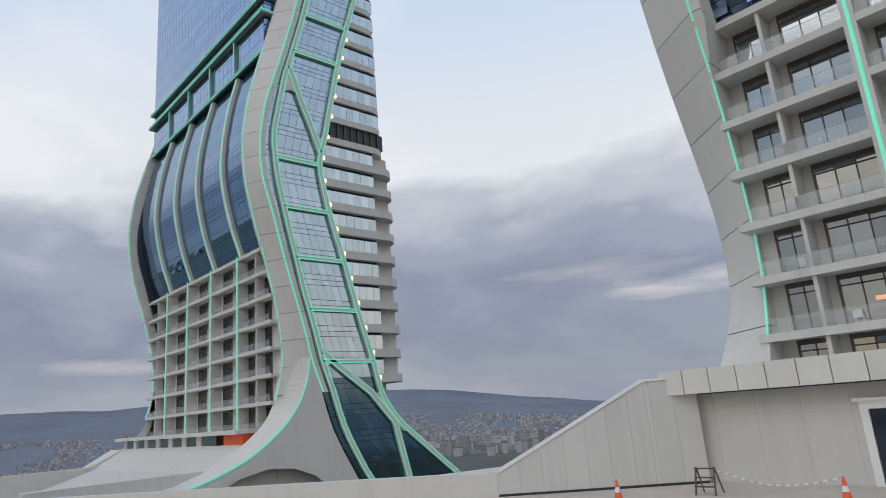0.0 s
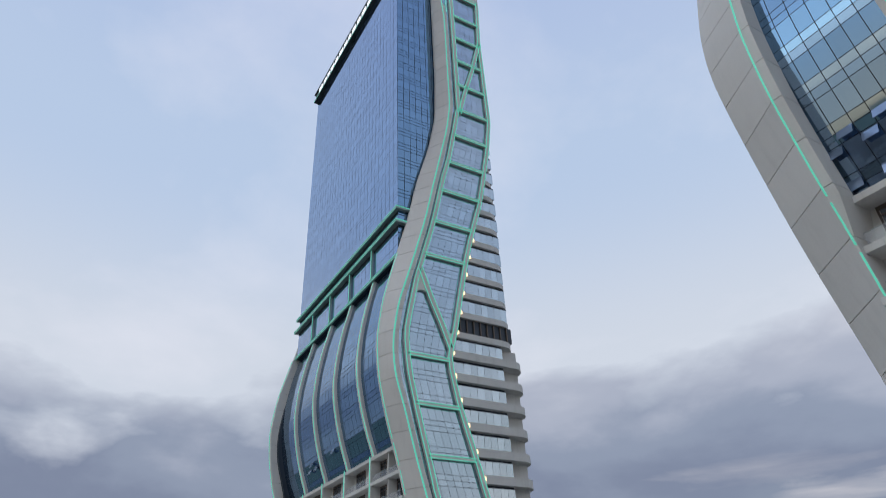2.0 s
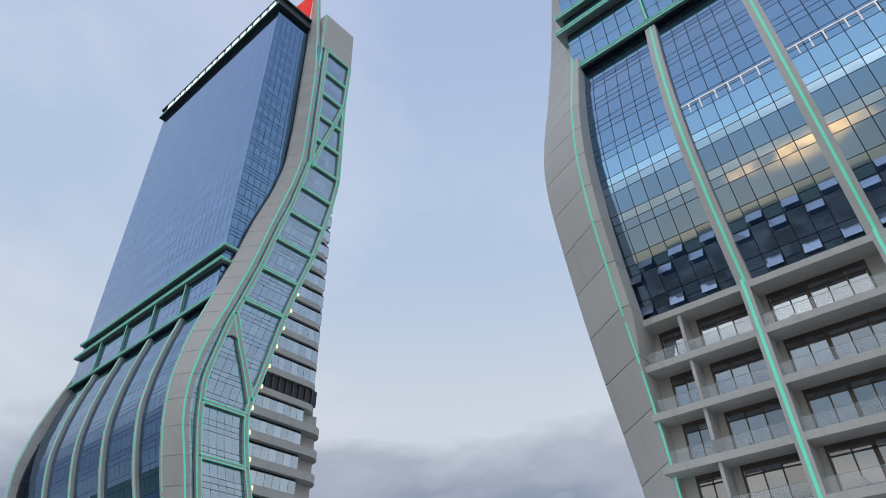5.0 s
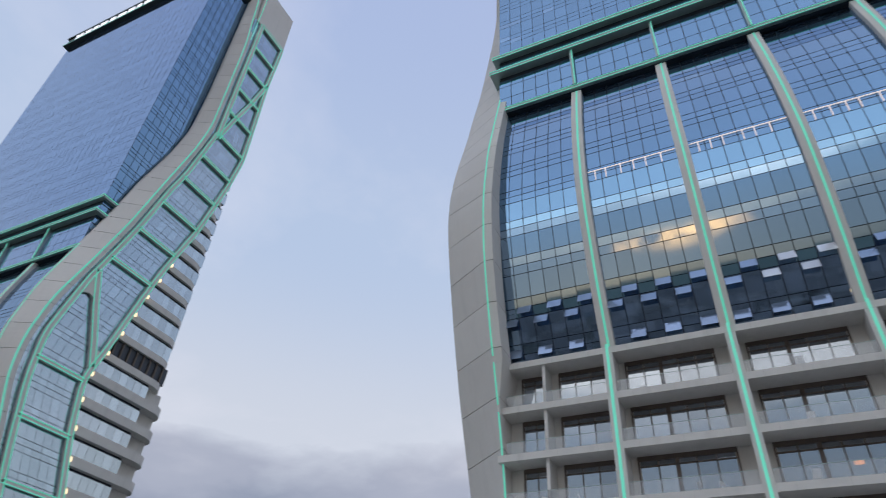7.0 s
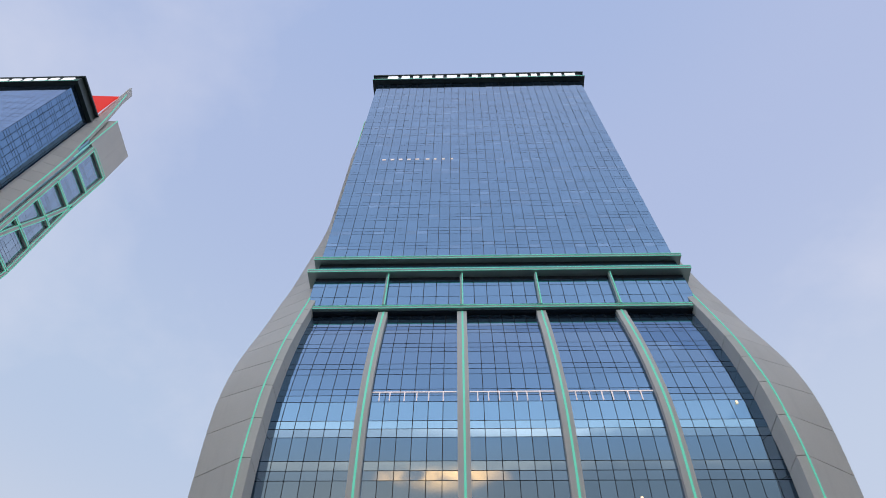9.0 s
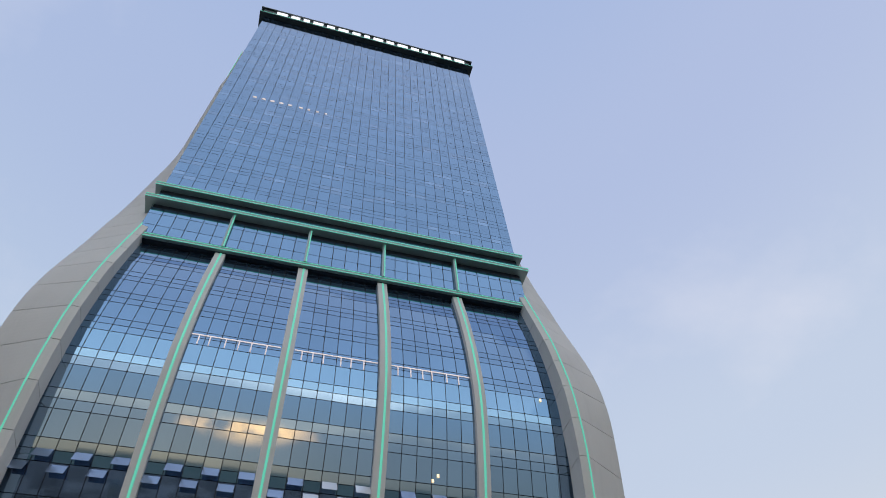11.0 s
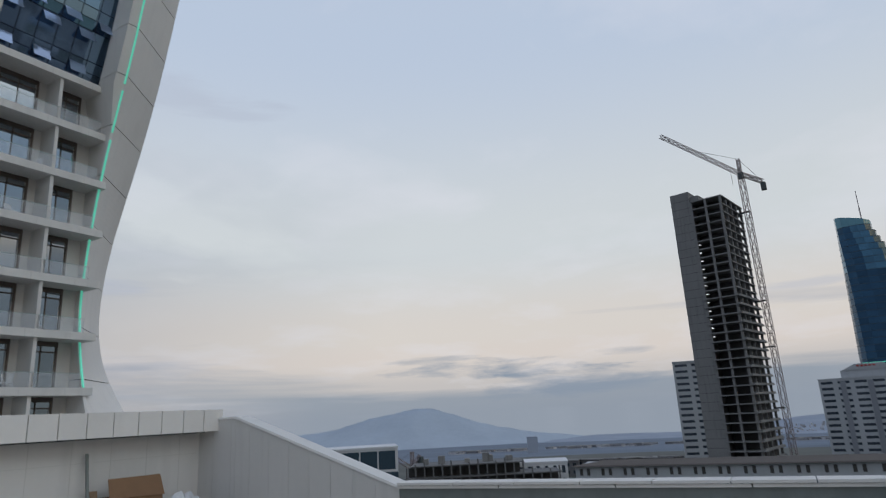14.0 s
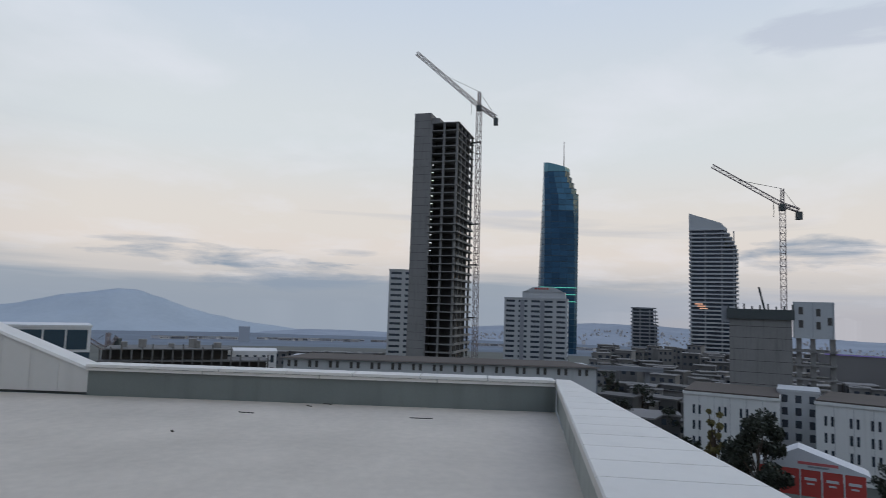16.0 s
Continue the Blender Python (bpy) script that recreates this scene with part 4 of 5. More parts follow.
for i in range(33):
    Soup().box(-13.5 + i * 1.026, -13.5 + (i + 1) * 1.026 - 0.035, 23.3, 25.2, 3.25, 4.15).make("coping_panel", COPING, w_north)


def ramp(name, a, b, low, high, flip, flat, k):
    """A wall whose top slopes down from high near a to low at b, over a dark box for the gap's shade."""
    a, b = Vector((*a, 0)), Vector((*b, 0))
    d = b - a
    n = Vector((-d.y, d.x, 0)).normalized() * (0.9 * flip)
    R_ = tagged(empty(name, 0, 0), "white panelled wall with a sloping top", "wall", kind="structure")
    height = lambda t: high if t < flat else high + (low - high) * (t - flat) / (1 - flat)
    rise = Vector((0, 0, 0.1))
    cuts = sorted({0.0, flat, 1.0} | {i / k for i in range(1, k)})
    for t0, t1 in zip(cuts[:-1], cuts[1:]):
        t1 -= 0.0009
        p, q = a + d * t0, a + d * t1
        up0, up1 = Vector((0, 0, height(t0))), Vector((0, 0, height(t1)))
        Soup().hexa([p + rise, q + rise, q + n + rise, p + n + rise, p + up0, q + up1, q + n + up1, p + n + up0]).make("panel", PANEL, R_)
    e = n.normalized()
    p, q = a + e * 0.08, b + e * 0.08
    # dark box put in as the shade of the gap below the panels
    Soup().hexa([p, q, q + n * 0.8, p + n * 0.8, p + rise * 1.5, q + rise * 1.5, q + n * 0.8 + rise * 1.5, p + n * 0.8 + rise * 1.5]).make("plinth", DARK, R_)
    # sloping coping, a little wider than the wall
    for t0, t1 in ((0.0, flat), (flat, 1.0)):
        p, q = a + d * t0 - e * 0.05, a + d * t1 - e * 0.05
        u0, u1, th = Vector((0, 0, height(t0))), Vector((0, 0, height(t1))), Vector((0, 0, 0.09))
        m = n + e * 0.1
        Soup().hexa([p + u0, q + u1, q + m + u1, p + m + u0, p + u0 + th + e * 0.05, q + u1 + th + e * 0.05, q + m + u1 + th - e * 0.05, p + m + u0 + th - e * 0.05]).make("coping", COPING, R_)
    # rounded nose at the low end
    nose = b + n / 2
    g = d.normalized()
    arc = [nose + n / 2 * math.cos(radians(x)) + g * 0.45 * math.sin(radians(x)) for x in range(0, 181, 20)]
    Soup().sweep([[p + rise for p in arc], [p + Vector((0, 0, low)) for p in arc], [nose + (p - nose) * 0.9 + Vector((0, 0, low + 0.09)) for p in arc]]).make("nose", PANEL, R_)
    return R_


ramp("wall_east_ramp", (20.0, 24.6), (20.9, 14.4), 0.85, 3.72, 1, 0.223, 10)
ramp("wall_west_ramp", (-12.4, 24.0), (-18.3, 18.8), 0.85, 3.85, -1, 0.243, 9)
# low parapets
par = Soup().hexa([(20.9, 14.4, 0), (22.35, -1.5, 0), (22.9, -1.5, 0), (21.5, 14.4, 0), (20.9, 14.4, 0.85), (22.35, -1.5, 0.85), (22.9, -1.5, 0.85), (21.5, 14.4, 0.85)]).make("wall_east", UPSTAND)
tagged(par, "grey-green parapet upstand", "parapet", kind="structure")
# coping in two thin courses, the upper a little wider
for z0, z1, out_, k in ((0.85, 0.95, 0.0, 4), (0.968, 1.06, 0.05, 7)):
    for i in range(k):
        t0, t1 = i / k, (i + 1) / k - 0.0025
        p, q = Vector((20.78 - out_, 14.4, z0)).lerp((22.28 - out_, -1.5, z0), t0), Vector((20.78 - out_, 14.4, z0)).lerp((22.28 - out_, -1.5, z0), t1)
        n, h = Vector((0.85 + 2 * out_, 0.05, 0)), Vector((0, 0, z1 - z0))
        Soup().hexa([p, q, q + n, p + n, p + h + n * 0.01, q + h + n * 0.01, q + n * 0.99 + h, p + n * 0.99 + h]).make("coping_panel", COPING, par)
Soup().hexa([(20.82, 14.4, 0.94), (22.32, -1.5, 0.94), (23.0, -1.5, 0.94), (21.55, 14.4, 0.94), (20.82, 14.4, 0.98), (22.32, -1.5, 0.98), (23.0, -1.5, 0.98), (21.55, 14.4, 0.98)]).make("coping_bed", UPSTAND, par)


def inner(x):
    return -1.05 - 0.0195 * max(x, 0.0)


par = Soup().prism([(-40, -1.6, 0), (23.0, -1.9, 0), (23.0, inner(23) - 0.08, 0), (0, inner(0) - 0.08, 0), (-40, inner(0) - 0.08, 0)], (0, 0, 0.85)).make("wall_south", UPSTAND_PALE)
tagged(par, "white parapet with a wide coping", "parapet", kind="structure")
for i in range(54):
    x0, x1 = 23.0 - (i + 1) * 1.1 + 0.022, 23.0 - i * 1.1
    y0, y1 = [max(-5.2, -2.05 - 0.125 * (23.0 - v)) for v in (x0, x1)]
    top = [(x0, y0 + 0.03), (x1, y1 + 0.03), (x1, inner(x1) - 0.03), (x0, inner(x0) - 0.03)]
    low = [(x0, y0), (x1, y1), (x1, inner(x1)), (x0, inner(x0))]
    Soup().sweep([[(*p, 0.83) for p in low], [(*p, 1.0) for p in low], [(*p, 1.03) for p in top]]).make("coping_panel", COPING, par)
par = Soup().hexa([(-40, 4, 0), (-18.3, 18.8, 0), (-18.6, 19.2, 0), (-40.3, 4.4, 0), (-40, 4, 0.9), (-18.3, 18.8, 0.9), (-18.6, 19.2, 0.9), (-40.3, 4.4, 0.9)]).make("wall_west", COPING)
tagged(par, "low white parapet", "parapet", kind="structure")

# ---- the city ----
CITY_Z = -28.0


def polar(az, dist, z=0.0):
    return Vector((dist * math.sin(radians(az)), dist * math.cos(radians(az)), z))


def ground_z(r):
    return CITY_Z - 0.043 * max(0.0, r - 350.0)


# one sheet of ground, falling away towards the plain
verts, faces = [(0, 0, CITY_Z)], []
radii = [60, 150, 350, 700, 1200, 1900, 2700, 3600, 4700]
for r in radii:
    verts += [tuple(polar(5 * i, r, ground_z(r))) for i in range(72)]
faces += [(0, 1 + (i + 1) % 72, 1 + i) for i in range(72)]
for k in range(len(radii) - 1):
    faces += [(1 + k * 72 + i, 1 + k * 72 + (i + 1) % 72, 1 + (k + 1) * 72 + (i + 1) % 72, 1 + (k + 1) * 72 + i) for i in range(72)]
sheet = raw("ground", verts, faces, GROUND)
# from 700 m out the sheet's colour carries the haze
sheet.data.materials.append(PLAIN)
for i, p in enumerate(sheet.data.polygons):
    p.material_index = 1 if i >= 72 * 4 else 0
tagged(sheet, "dim grey city ground", "ground", kind="structure")


def hill(name, ridge, near, far, mat, label, rough=0.0012):
    """A range of hills: ridge gives (azimuth, rise over the eye in degrees)."""
    azs = np.arange(ridge[0][0], ridge[-1][0] + 0.01, 0.5)
    top = np.interp(azs, [p[0] for p in ridge], [p[1] for p in ridge])
    top = np.convolve(np.pad(top, 2, "edge"), np.ones(5) / 5, "valid")
    vs, fs, rows = [], [], 9
    for a, e in zip(azs, top):
        zt = EYE + far * math.tan(radians(e))
        for j in range(rows):
            t = j / (rows - 1)
            r = near + (far - near) * t
            n = noise.noise((a * 0.35, t * 3, near * 0.01)) + 0.5 * noise.noise((a * 1.1, t * 6, 3.0))
            z = ground_z(near) - 20 + (zt - ground_z(near) + 20) * (t ** 1.25) + n * far * rough * (6 * t * (1 - t) + 0.8 * t)
            vs.append(tuple(polar(a, r, z)))
        vs.append(tuple(polar(a, far * 1.06, ground_z(far) - 100)))
    k = rows + 1
    for i in range(len(azs) - 1):
        fs += [(i * k + j, (i + 1) * k + j, (i + 1) * k + j + 1, i * k + j + 1) for j in range(k - 1)]
    ob = raw(name, vs, fs, mat)
    for p in ob.data.polygons:
        p.use_smooth = True
    tagged(ob, label, "hill", kind="structure")

    def height(a, t):
        e = float(np.interp(a, azs, top))
        return ground_z(near) - 20 + (EYE + far * math.tan(radians(e)) - ground_z(near) + 20) * (t ** 1.25)

    return height


hill("backdrop_mountain", [(36, -2), (41.7, -0.7), (46, -1.2), (49, -0.9), (52, -0.35), (55, 0.35), (57.3, 0.74), (59.5, 0.3), (62, -0.7), (66, -1.6), (71, -2.3), (76, -2.8)], 4000, 4600, HILL, "distant mountain with blue haze in its colour", 0.0035)
ridge_h = hill("backdrop_ridge", [(64, -3.4), (68, -2.6), (72, -2.25), (80, -2.35), (88, -1.5), (96.9, -0.94), (103.8, -1.05), (115, -1.5), (118, -1.56), (135, -1.4)], 2400, 4000, HILL_NEAR, "hills with far settlements, haze in their colour")
# hills added out of view, to tint what the belly glass reflects
hill("backdrop_south", [(132, -1.5), (145, -0.4), (160, 0.8), (190, 1.0), (220, 0.6), (250, 0.6), (278, 2.1)], 1500, 3600, HILL_SOUTH, "unseen green hills added behind the roof deck")
east_h = hill("backdrop_east", [(-92, 2.1), (-82, 2.14), (-77.7, 2.17), (-75.5, 1.9), (-72.7, 2.1), (-62, 2.2), (-52, 2.03), (-47.7, 1.66), (-42.6, 0.8), (-34.8, -0.3), (-25, -1.2), (-10, -1.5), (20, -1.6), (40, -1.8)], 1500, 3600, HILL_EAST, "dim hills above the town, haze in their colour")


# settlements creeping up the slopes
rng = random.Random(17)
slope = Soup()
for i in range(15000):
    if i % 11:
        a, t, hf, near, far = rng.uniform(-92, -28), rng.random() ** 1.5 * 0.5, east_h, 1500, 3600
    else:
        a, t, hf, near, far = rng.uniform(81, 128), rng.random() ** 1.6 * 0.7, ridge_h, 2400, 4000
    r = near + (far - near) * t
    if noise.noise((a * 0.25, t * 4, 7.0)) < -0.12:
        continue
    z, p = hf(a, t), polar(a, r)
    wd, h = rng.uniform(3, 6.5) * r / 2200, rng.uniform(3, 8) * r / 2200
    slope.box(p.x - wd / 2, p.x + wd / 2, p.y - wd / 2, p.y + wd / 2, z - 25, z + h)
tagged(slope.make("hillside_town", HAZE_TOWN), "houses on the hillsides, pale with painted haze", "town", kind="stuff")


def house(name, label, az0, az1, dist, z0, z1, depth, mat, storeys=0, columns=0, side_columns=0, win=CITYGLASS, turn=None, wide=0.6, tall=0.45, category="building"):
    """A block of flats or offices with its windows; az0 and az1 are its front corners."""
    a, b = polar(az0, dist), polar(az1, dist)
    w = (b - a).length
    ang = -(az0 + az1) / 2 if turn is None else turn
    mid = (a + b) / 2
    H = tagged(empty(name, mid.x, mid.y, 0, ang), label, category)
    wall = Soup().box(-w / 2, w / 2, 0, depth, z0, z1).make("wall", mat, H)
    Soup().box(-w / 2 - 0.2, w / 2 + 0.2, -0.2, depth + 0.2, z1, z1 + 0.6).make("roof", mat, H)
    for i in range(storeys):
        h = (z1 - z0) / storeys
        zc = z0 + (i + 0.5) * h
        for k in range(columns):
            x = -w / 2 + (k + 0.5) * w / columns
            ww = w / columns * wide / 2
            s = Soup().box(x - ww, x + ww, -0.06, 0.1, zc - h * tall / 2, zc + h * tall / 2).make("window", win, H)
        for k in range(side_columns):
            y = (k + 0.5) * depth / side_columns
            ww = depth / side_columns * wide / 2
            for sx_ in (-1, 1):
                x = sx_ * (w / 2)
                Soup().box(min(x, x + sx_ * 0.06), max(x, x + sx_ * 0.06), y - ww, y + ww, zc - h * tall / 2, zc + h * tall / 2).make("window", win, H)
    return H, w


# bare concrete frame with its crane
base = polar(84.69, 272)
F = tagged(empty("unfinished_tower", base.x, base.y, 0, -100.4), "bare grey concrete frame of an unfinished tower", "building")
ztop = EYE + 272 * 0.294
Soup().box(-20.2, -12.6, 0, 27, CITY_Z, ztop + 4.6).make("shear_wall", RAWC, F, "blank concrete shear wall")
Soup().box(-12.6, -9.0, 1, 12, ztop, ztop + 2.4).make("roof_room", RAWC, F)
# dark block stands in for the shade between the floors
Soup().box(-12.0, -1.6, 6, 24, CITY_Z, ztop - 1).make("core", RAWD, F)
for i in range(30):
    Soup().box(-20.22, -12.58, -0.03, 0.2, ztop + 1 - i * 3.41, ztop + 1.12 - i * 3.41).make("pour_joint", RAWD, F)
n_fl = int((ztop - CITY_Z) / 3.41)
for i in range(n_fl):
    z = ztop - i * 3.41
    out_ = 0.25 if i < 12 else 0.9
    Soup().box(-12.6, out_, -out_, 27.5, z - 0.42, z).make("slab", RAWC, F)
    if 5 <= i <= 16:
        Soup().box(-11.9, -11.1, 1.2, 1.35, z - 1.5, z - 1.25).make("site_lamp", SITE_LAMP, F)
for x, y in ((-12.2, 0.3), (-6.4, 0.3), (-0.5, 0.3), (-0.5, 6.8), (-0.5, 13.2), (-0.5, 19.8), (-0.5, 26.6)):
    Soup().box(x - 0.45, x + 0.45, y - 0.4, y + 0.4, CITY_Z, ztop - 0.4).make("column", RAWC, F)
for i in range(n_fl):
    z = ztop - i * 3.41
    if i > 11:
        Soup().box(-0.2, 0.75, 0.5, 27, z, z + 0.5).make("edge_board", RAWC, F)


def lattice(s, a, b, w, step, bar=0.16):
    """A square lattice mast between a and b."""
    a, b = Vector(a), Vector(b)
    t = (b - a).normalized()
    p = t.cross(Vector((0.3, 0.9, 0.1))).normalized() * w / 2
    q = t.cross(p).normalized() * w / 2
    c = [p + q, p - q, -p - q, -p + q]
    for o in c:
        s.bar(a + o, b + o, bar * 1.4)
    k = max(2, int((b - a).length / step))
    for i in range(k):
        u, v = a.lerp(b, i / k), a.lerp(b, (i + 1) / k)
        for j in range(4):
            o0, o1 = c[j], c[(j + 1) % 4]
            s.bar(u + (o0 if i % 2 else o1), v + (o1 if i % 2 else o0), bar)
            s.bar(u + o0, u + o1, bar)
    return s


def tower_crane(az, dist, z0, head, tip, tail, label):
    """A tower crane; head, tip and tail are (azimuth, slope seen from the eye)."""
    C = tagged(empty("tower_crane", 0, 0), label, "crane")
    foot = polar(az, dist, z0)
    at = lambda p, d=dist: polar(p[0], d, EYE + d * p[1])
    hd, tp, tl = at(head), at(tip), at(tail)
    seat = hd.copy()
    seat.z -= 7.5 * dist / 285
    k = dist / 285
    lattice(Soup(), foot, seat, 2.0 * k, 2.6 * k, 0.15 * k).make("mast", CRANE, C, "pale lattice mast")
    root = seat + Vector((0, 0, 0.8))
    lattice(Soup(), root, tp, 1.4 * k, 2.2 * k, 0.13 * k).make("jib", CRANE, C, "pale lattice jib")
    lattice(Soup(), root, tl, 1.4 * k, 2.0 * k, 0.2 * k).make("counter_jib", CRANE, C)
    lattice(Soup(), root, hd, 1.1 * k, 1.8 * k, 0.18 * k).make("head", CRANE, C)
    Soup().box(-1.1 * k, 1.1 * k, -1.1 * k, 1.1 * k, -1.3 * k, 1.2 * k).make("cab", DARK, C).location = seat
    blk = tl.copy()
    blk.z -= 1.2 * k
    Soup().box(-1.0 * k, 1.0 * k, -1.0 * k, 1.0 * k, -2.4 * k, 0.7 * k).make("counterweight", DARK, C).location = blk
    s = Soup()
    s.bar(hd, root.lerp(tp, 0.62), 0.12)
    s.bar(hd, tl, 0.12)
    s.make("tie", DARK, C)
    hk = root.lerp(tp, 0.12)
    Soup().bar(hk, hk - Vector((0, 0, 7 * k)), 0.14).make("hook_line", DARK, C)
    return C


tower_crane(86.75, 285, CITY_Z, (86.5, 0.343), (80.62, 0.4035), (88.05, 0.302), "pale lattice tower crane beside the unfinished tower")
for tt in (0.262, 0.131, 0.067, -0.015):
    p, q = polar(85.9, 288, EYE + 285 * tt), polar(86.7, 285, EYE + 285 * tt)
    tagged(Soup().bar(p, q, 0.6).make("mast_tie", DARK), "dark steel tie between crane mast and frame", "tie")
tower_crane(111.62, 200, CITY_Z, (111.6, 0.1795), (106.42, 0.2178), (112.75, 0.148), "pale lattice tower crane above a concrete core")

tower_crane(56.6, 420, CITY_Z, (56.6, -0.050), (54.9, -0.0555), (57.3, -0.056), "small far tower crane above the low blocks")

# white office blocks
house("office_block", "white office block with strip windows, partly hidden", 78.95, 81.5, 340, CITY_Z, EYE + 340 * 0.0545, 16, FACADE, 17, 2, 0, wide=0.75, tall=0.4)
H, w = house("office_block", "white office block with a stepped rooftop sign", 89.2, 94.7, 380, CITY_Z, EYE + 380 * 0.0172, 18, FACADE, 13, 5, 4, wide=0.7, tall=0.42, turn=-97)
zt = EYE + 380 * 0.0172
Soup().box(-w * 0.22, w * 0.46, 2, 14, zt + 0.6, zt + 4.2).make("penthouse", FACADE, H)
Soup().prism([(-w * 0.2, 1.7, zt + 4.2), (w * 0.44, 1.7, zt + 4.2), (w * 0.28, 1.7, zt + 7.0), (-w * 0.04, 1.7, zt + 7.0)], (0, 0.6, 0)).make("roof_sign", FACADE, H)
for i in range(5):
    Soup().box(-w * 0.02 + i * 1.7, -w * 0.02 + i * 1.7 + 1.1, 1.5, 1.7, zt + 5.6, zt + 6.4).make("sign_bar", TENT_RED, H)
for x in (-w * 0.21, w * 0.11):
    Soup().box(x - 1.2, x + 1.2, -0.3, 0.1, CITY_Z, zt - 1).make("pilaster", FACADE_D, H)

# twisting teal tower
B_ = tagged(empty("teal_tower", *polar(93.9, 760).xy, 0, -93.9), "tall twisting tower of teal glass with a mast", "tower")
zt = EYE + 760 * 0.217
levels = list(np.linspace(-120, zt, 44))
z_break = EYE + 760 * 0.148


def teal_ring(z, step):
    """Outline of the tower at one level, its shoulder cut back in steps."""
    t = (zt - z) / (zt + 120)
    left = -20.5 - 3.2 * min(1.0, 2.2 * t) + 1.5 * max(0.0, t - 0.5)
    right = 22.0 - 2.6 * max(0, 4 - step)
    mid_, hw, tw = (left + right) / 2, (right - left) / 2, 0.3 * math.sin(t * 3.0)
    ring = []
    for k in range(16):
        a = 2 * math.pi * (k + 0.5) / 16 + tw
        sq = 1.0 / max(abs(math.cos(a - tw)), abs(math.sin(a - tw))) ** 0.55
        ring.append((mid_ + hw * max(-1.0, min(1.0, math.cos(a) * sq)), 20 + 17 * math.sin(a) * sq, z))
    return ring


glz, pale = Soup(), Soup()
for j in range(len(levels) - 1):
    step = len(levels) - 2 - j
    lo, hi = teal_ring(levels[j], step), teal_ring(levels[j + 1], step)
    for k in range(16):
        (pale if levels[j] > z_break and k % 4 in (0, 3) else glz).quad(lo[k], lo[(k + 1) % 16], hi[(k + 1) % 16], hi[k])
    cx_, cy_ = sum(p[0] for p in hi) / 16, 20
    grow = lambda r_, dz: [(cx_ + (x - cx_) * 1.006, cy_ + (y - cy_) * 1.006, z + dz) for x, y, z in r_]
    Soup().sweep([grow(hi, -0.3), grow(hi, 0.3)]).make("floor_band", TEAL_BAND, B_)
tagged(glz.make("glazing", TEAL, B_), kind="stuff")
tagged(pale.make("pale_glazing", TEAL_PALE, B_, "paler twisting strips of teal glass"), kind="stuff")
crown = Soup()
top = teal_ring(zt, 0)
for k in range(16):
    p, q = Vector(top[k]), Vector(top[(k + 1) % 16])
    hp, hq = [2.0 + 10 * (0.5 - v.x / 38) for v in (p, q)]
    crown.hexa([p, q, q * 0.985 + Vector((0, 0, q.z * 0.015)), p * 0.985 + Vector((0, 0, p.z * 0.015)), p + Vector((0, 0, hp)), q + Vector((0, 0, hq)), q * 0.985 + Vector((0, 0, q.z * 0.015 + hq)), p * 0.985 + Vector((0, 0, p.z * 0.015 + hp))])
crown.make("crown", TEAL_LIGHT, B_, "pale glass crown screen")
Soup().bar((4, 20, zt), (4, 20, zt + 22), 1.1).bar((4, 20, zt + 22), (4, 20, EYE + 760 * 0.269), 0.7).make("mast", CRANE, B_)
for zz_ in (14.0, 22.0, 30.0):
    Soup().box(-21, 20, -0.4, 0, zz_, zz_ + 0.9).make("light_strip", LED, B_)

# banded towers of flats
def flats(az0, az1, dist, zt, slope, curve, label, band=FACADE):
    a, b = polar(az0, dist), polar(az1, dist)
    w = (b - a).length
    mid = (a + b) / 2
    H = tagged(empty("flats_tower", mid.x, mid.y, 0, -(az0 + az1) / 2), label, "tower")
    Soup().box(-w / 2 + 1, w / 2 - 1.6, 1.2, 18, -60, zt - 15).box(-w / 2 + 1, w / 2 - 2.2 - curve, 1.2, 18, zt - 15, zt - 2).make("core", CITYGLASS, H)
    k = int((zt + 60) / 2.8)
    for i in range(k):
        z = zt - 2.8 * (i + 1)
        cut = curve * max(0.0, 1 - i / 6.0) ** 1.6
        s = Soup()
        ring = [(-w / 2, 0, z)] + [(w / 2 - cut - 2.5 + 2.5 * math.sin(radians(a_)), 2.5 - 2.5 * math.cos(radians(a_)), z) for a_ in (0, 30, 60, 90)] + [(w / 2 - cut, 18, z), (-w / 2, 18, z)]
        s.prism(ring, (0, 0, 1.05)).make("balcony_band", band, H)
    for x in (-w / 2 + 1.5, -w / 6, w / 6, w / 2 - 3):
        Soup().box(x - 0.35, x + 0.35, 0.6, 1.4, -60, zt - 3.5).make("fin", FACADE_D, H)
    if slope:
        Soup().prism([(-w / 2, 1, zt - 2), (w / 2 - curve, 1, zt - 2), (w / 2 - curve - 4, 1, zt + slope * 0.25), (-w / 2, 1, zt + slope)], (0, 1.2, 0)).make("crown", SCREEN, H, "slanted grey mesh crown")
    return H, w


H, w = flats(104.63, 108.42, 480, EYE + 480 * 0.129, 9.5, 7.0, "tall white banded tower of flats with slanted crown")
for x in (4, 5.5, 7):
    Soup().box(-w / 2 + x, -w / 2 + x + 5, -0.1, 0, 15 - x, 15.8 - x).make("lit_window", WARM_DIM, H)
flats(100.0, 102.3, 540, EYE + 540 * 0.0126, 0, 2.0, "dark banded block of flats, far off", FACADE_D)

# concrete core with climbing forms
H = tagged(empty("concrete_core", *polar(109.8, 190).xy, 0, -108.5), "raw concrete lift core wrapped in dark climbing forms", "building")
Soup().box(-7.0, 7.8, 0, 12, CITY_Z, 3.4).make("shaft", RAWC, H)
Soup().box(-7.6, 8.4, -0.6, 12.6, 3.0, 5.6).make("form_deck", DARK, H)
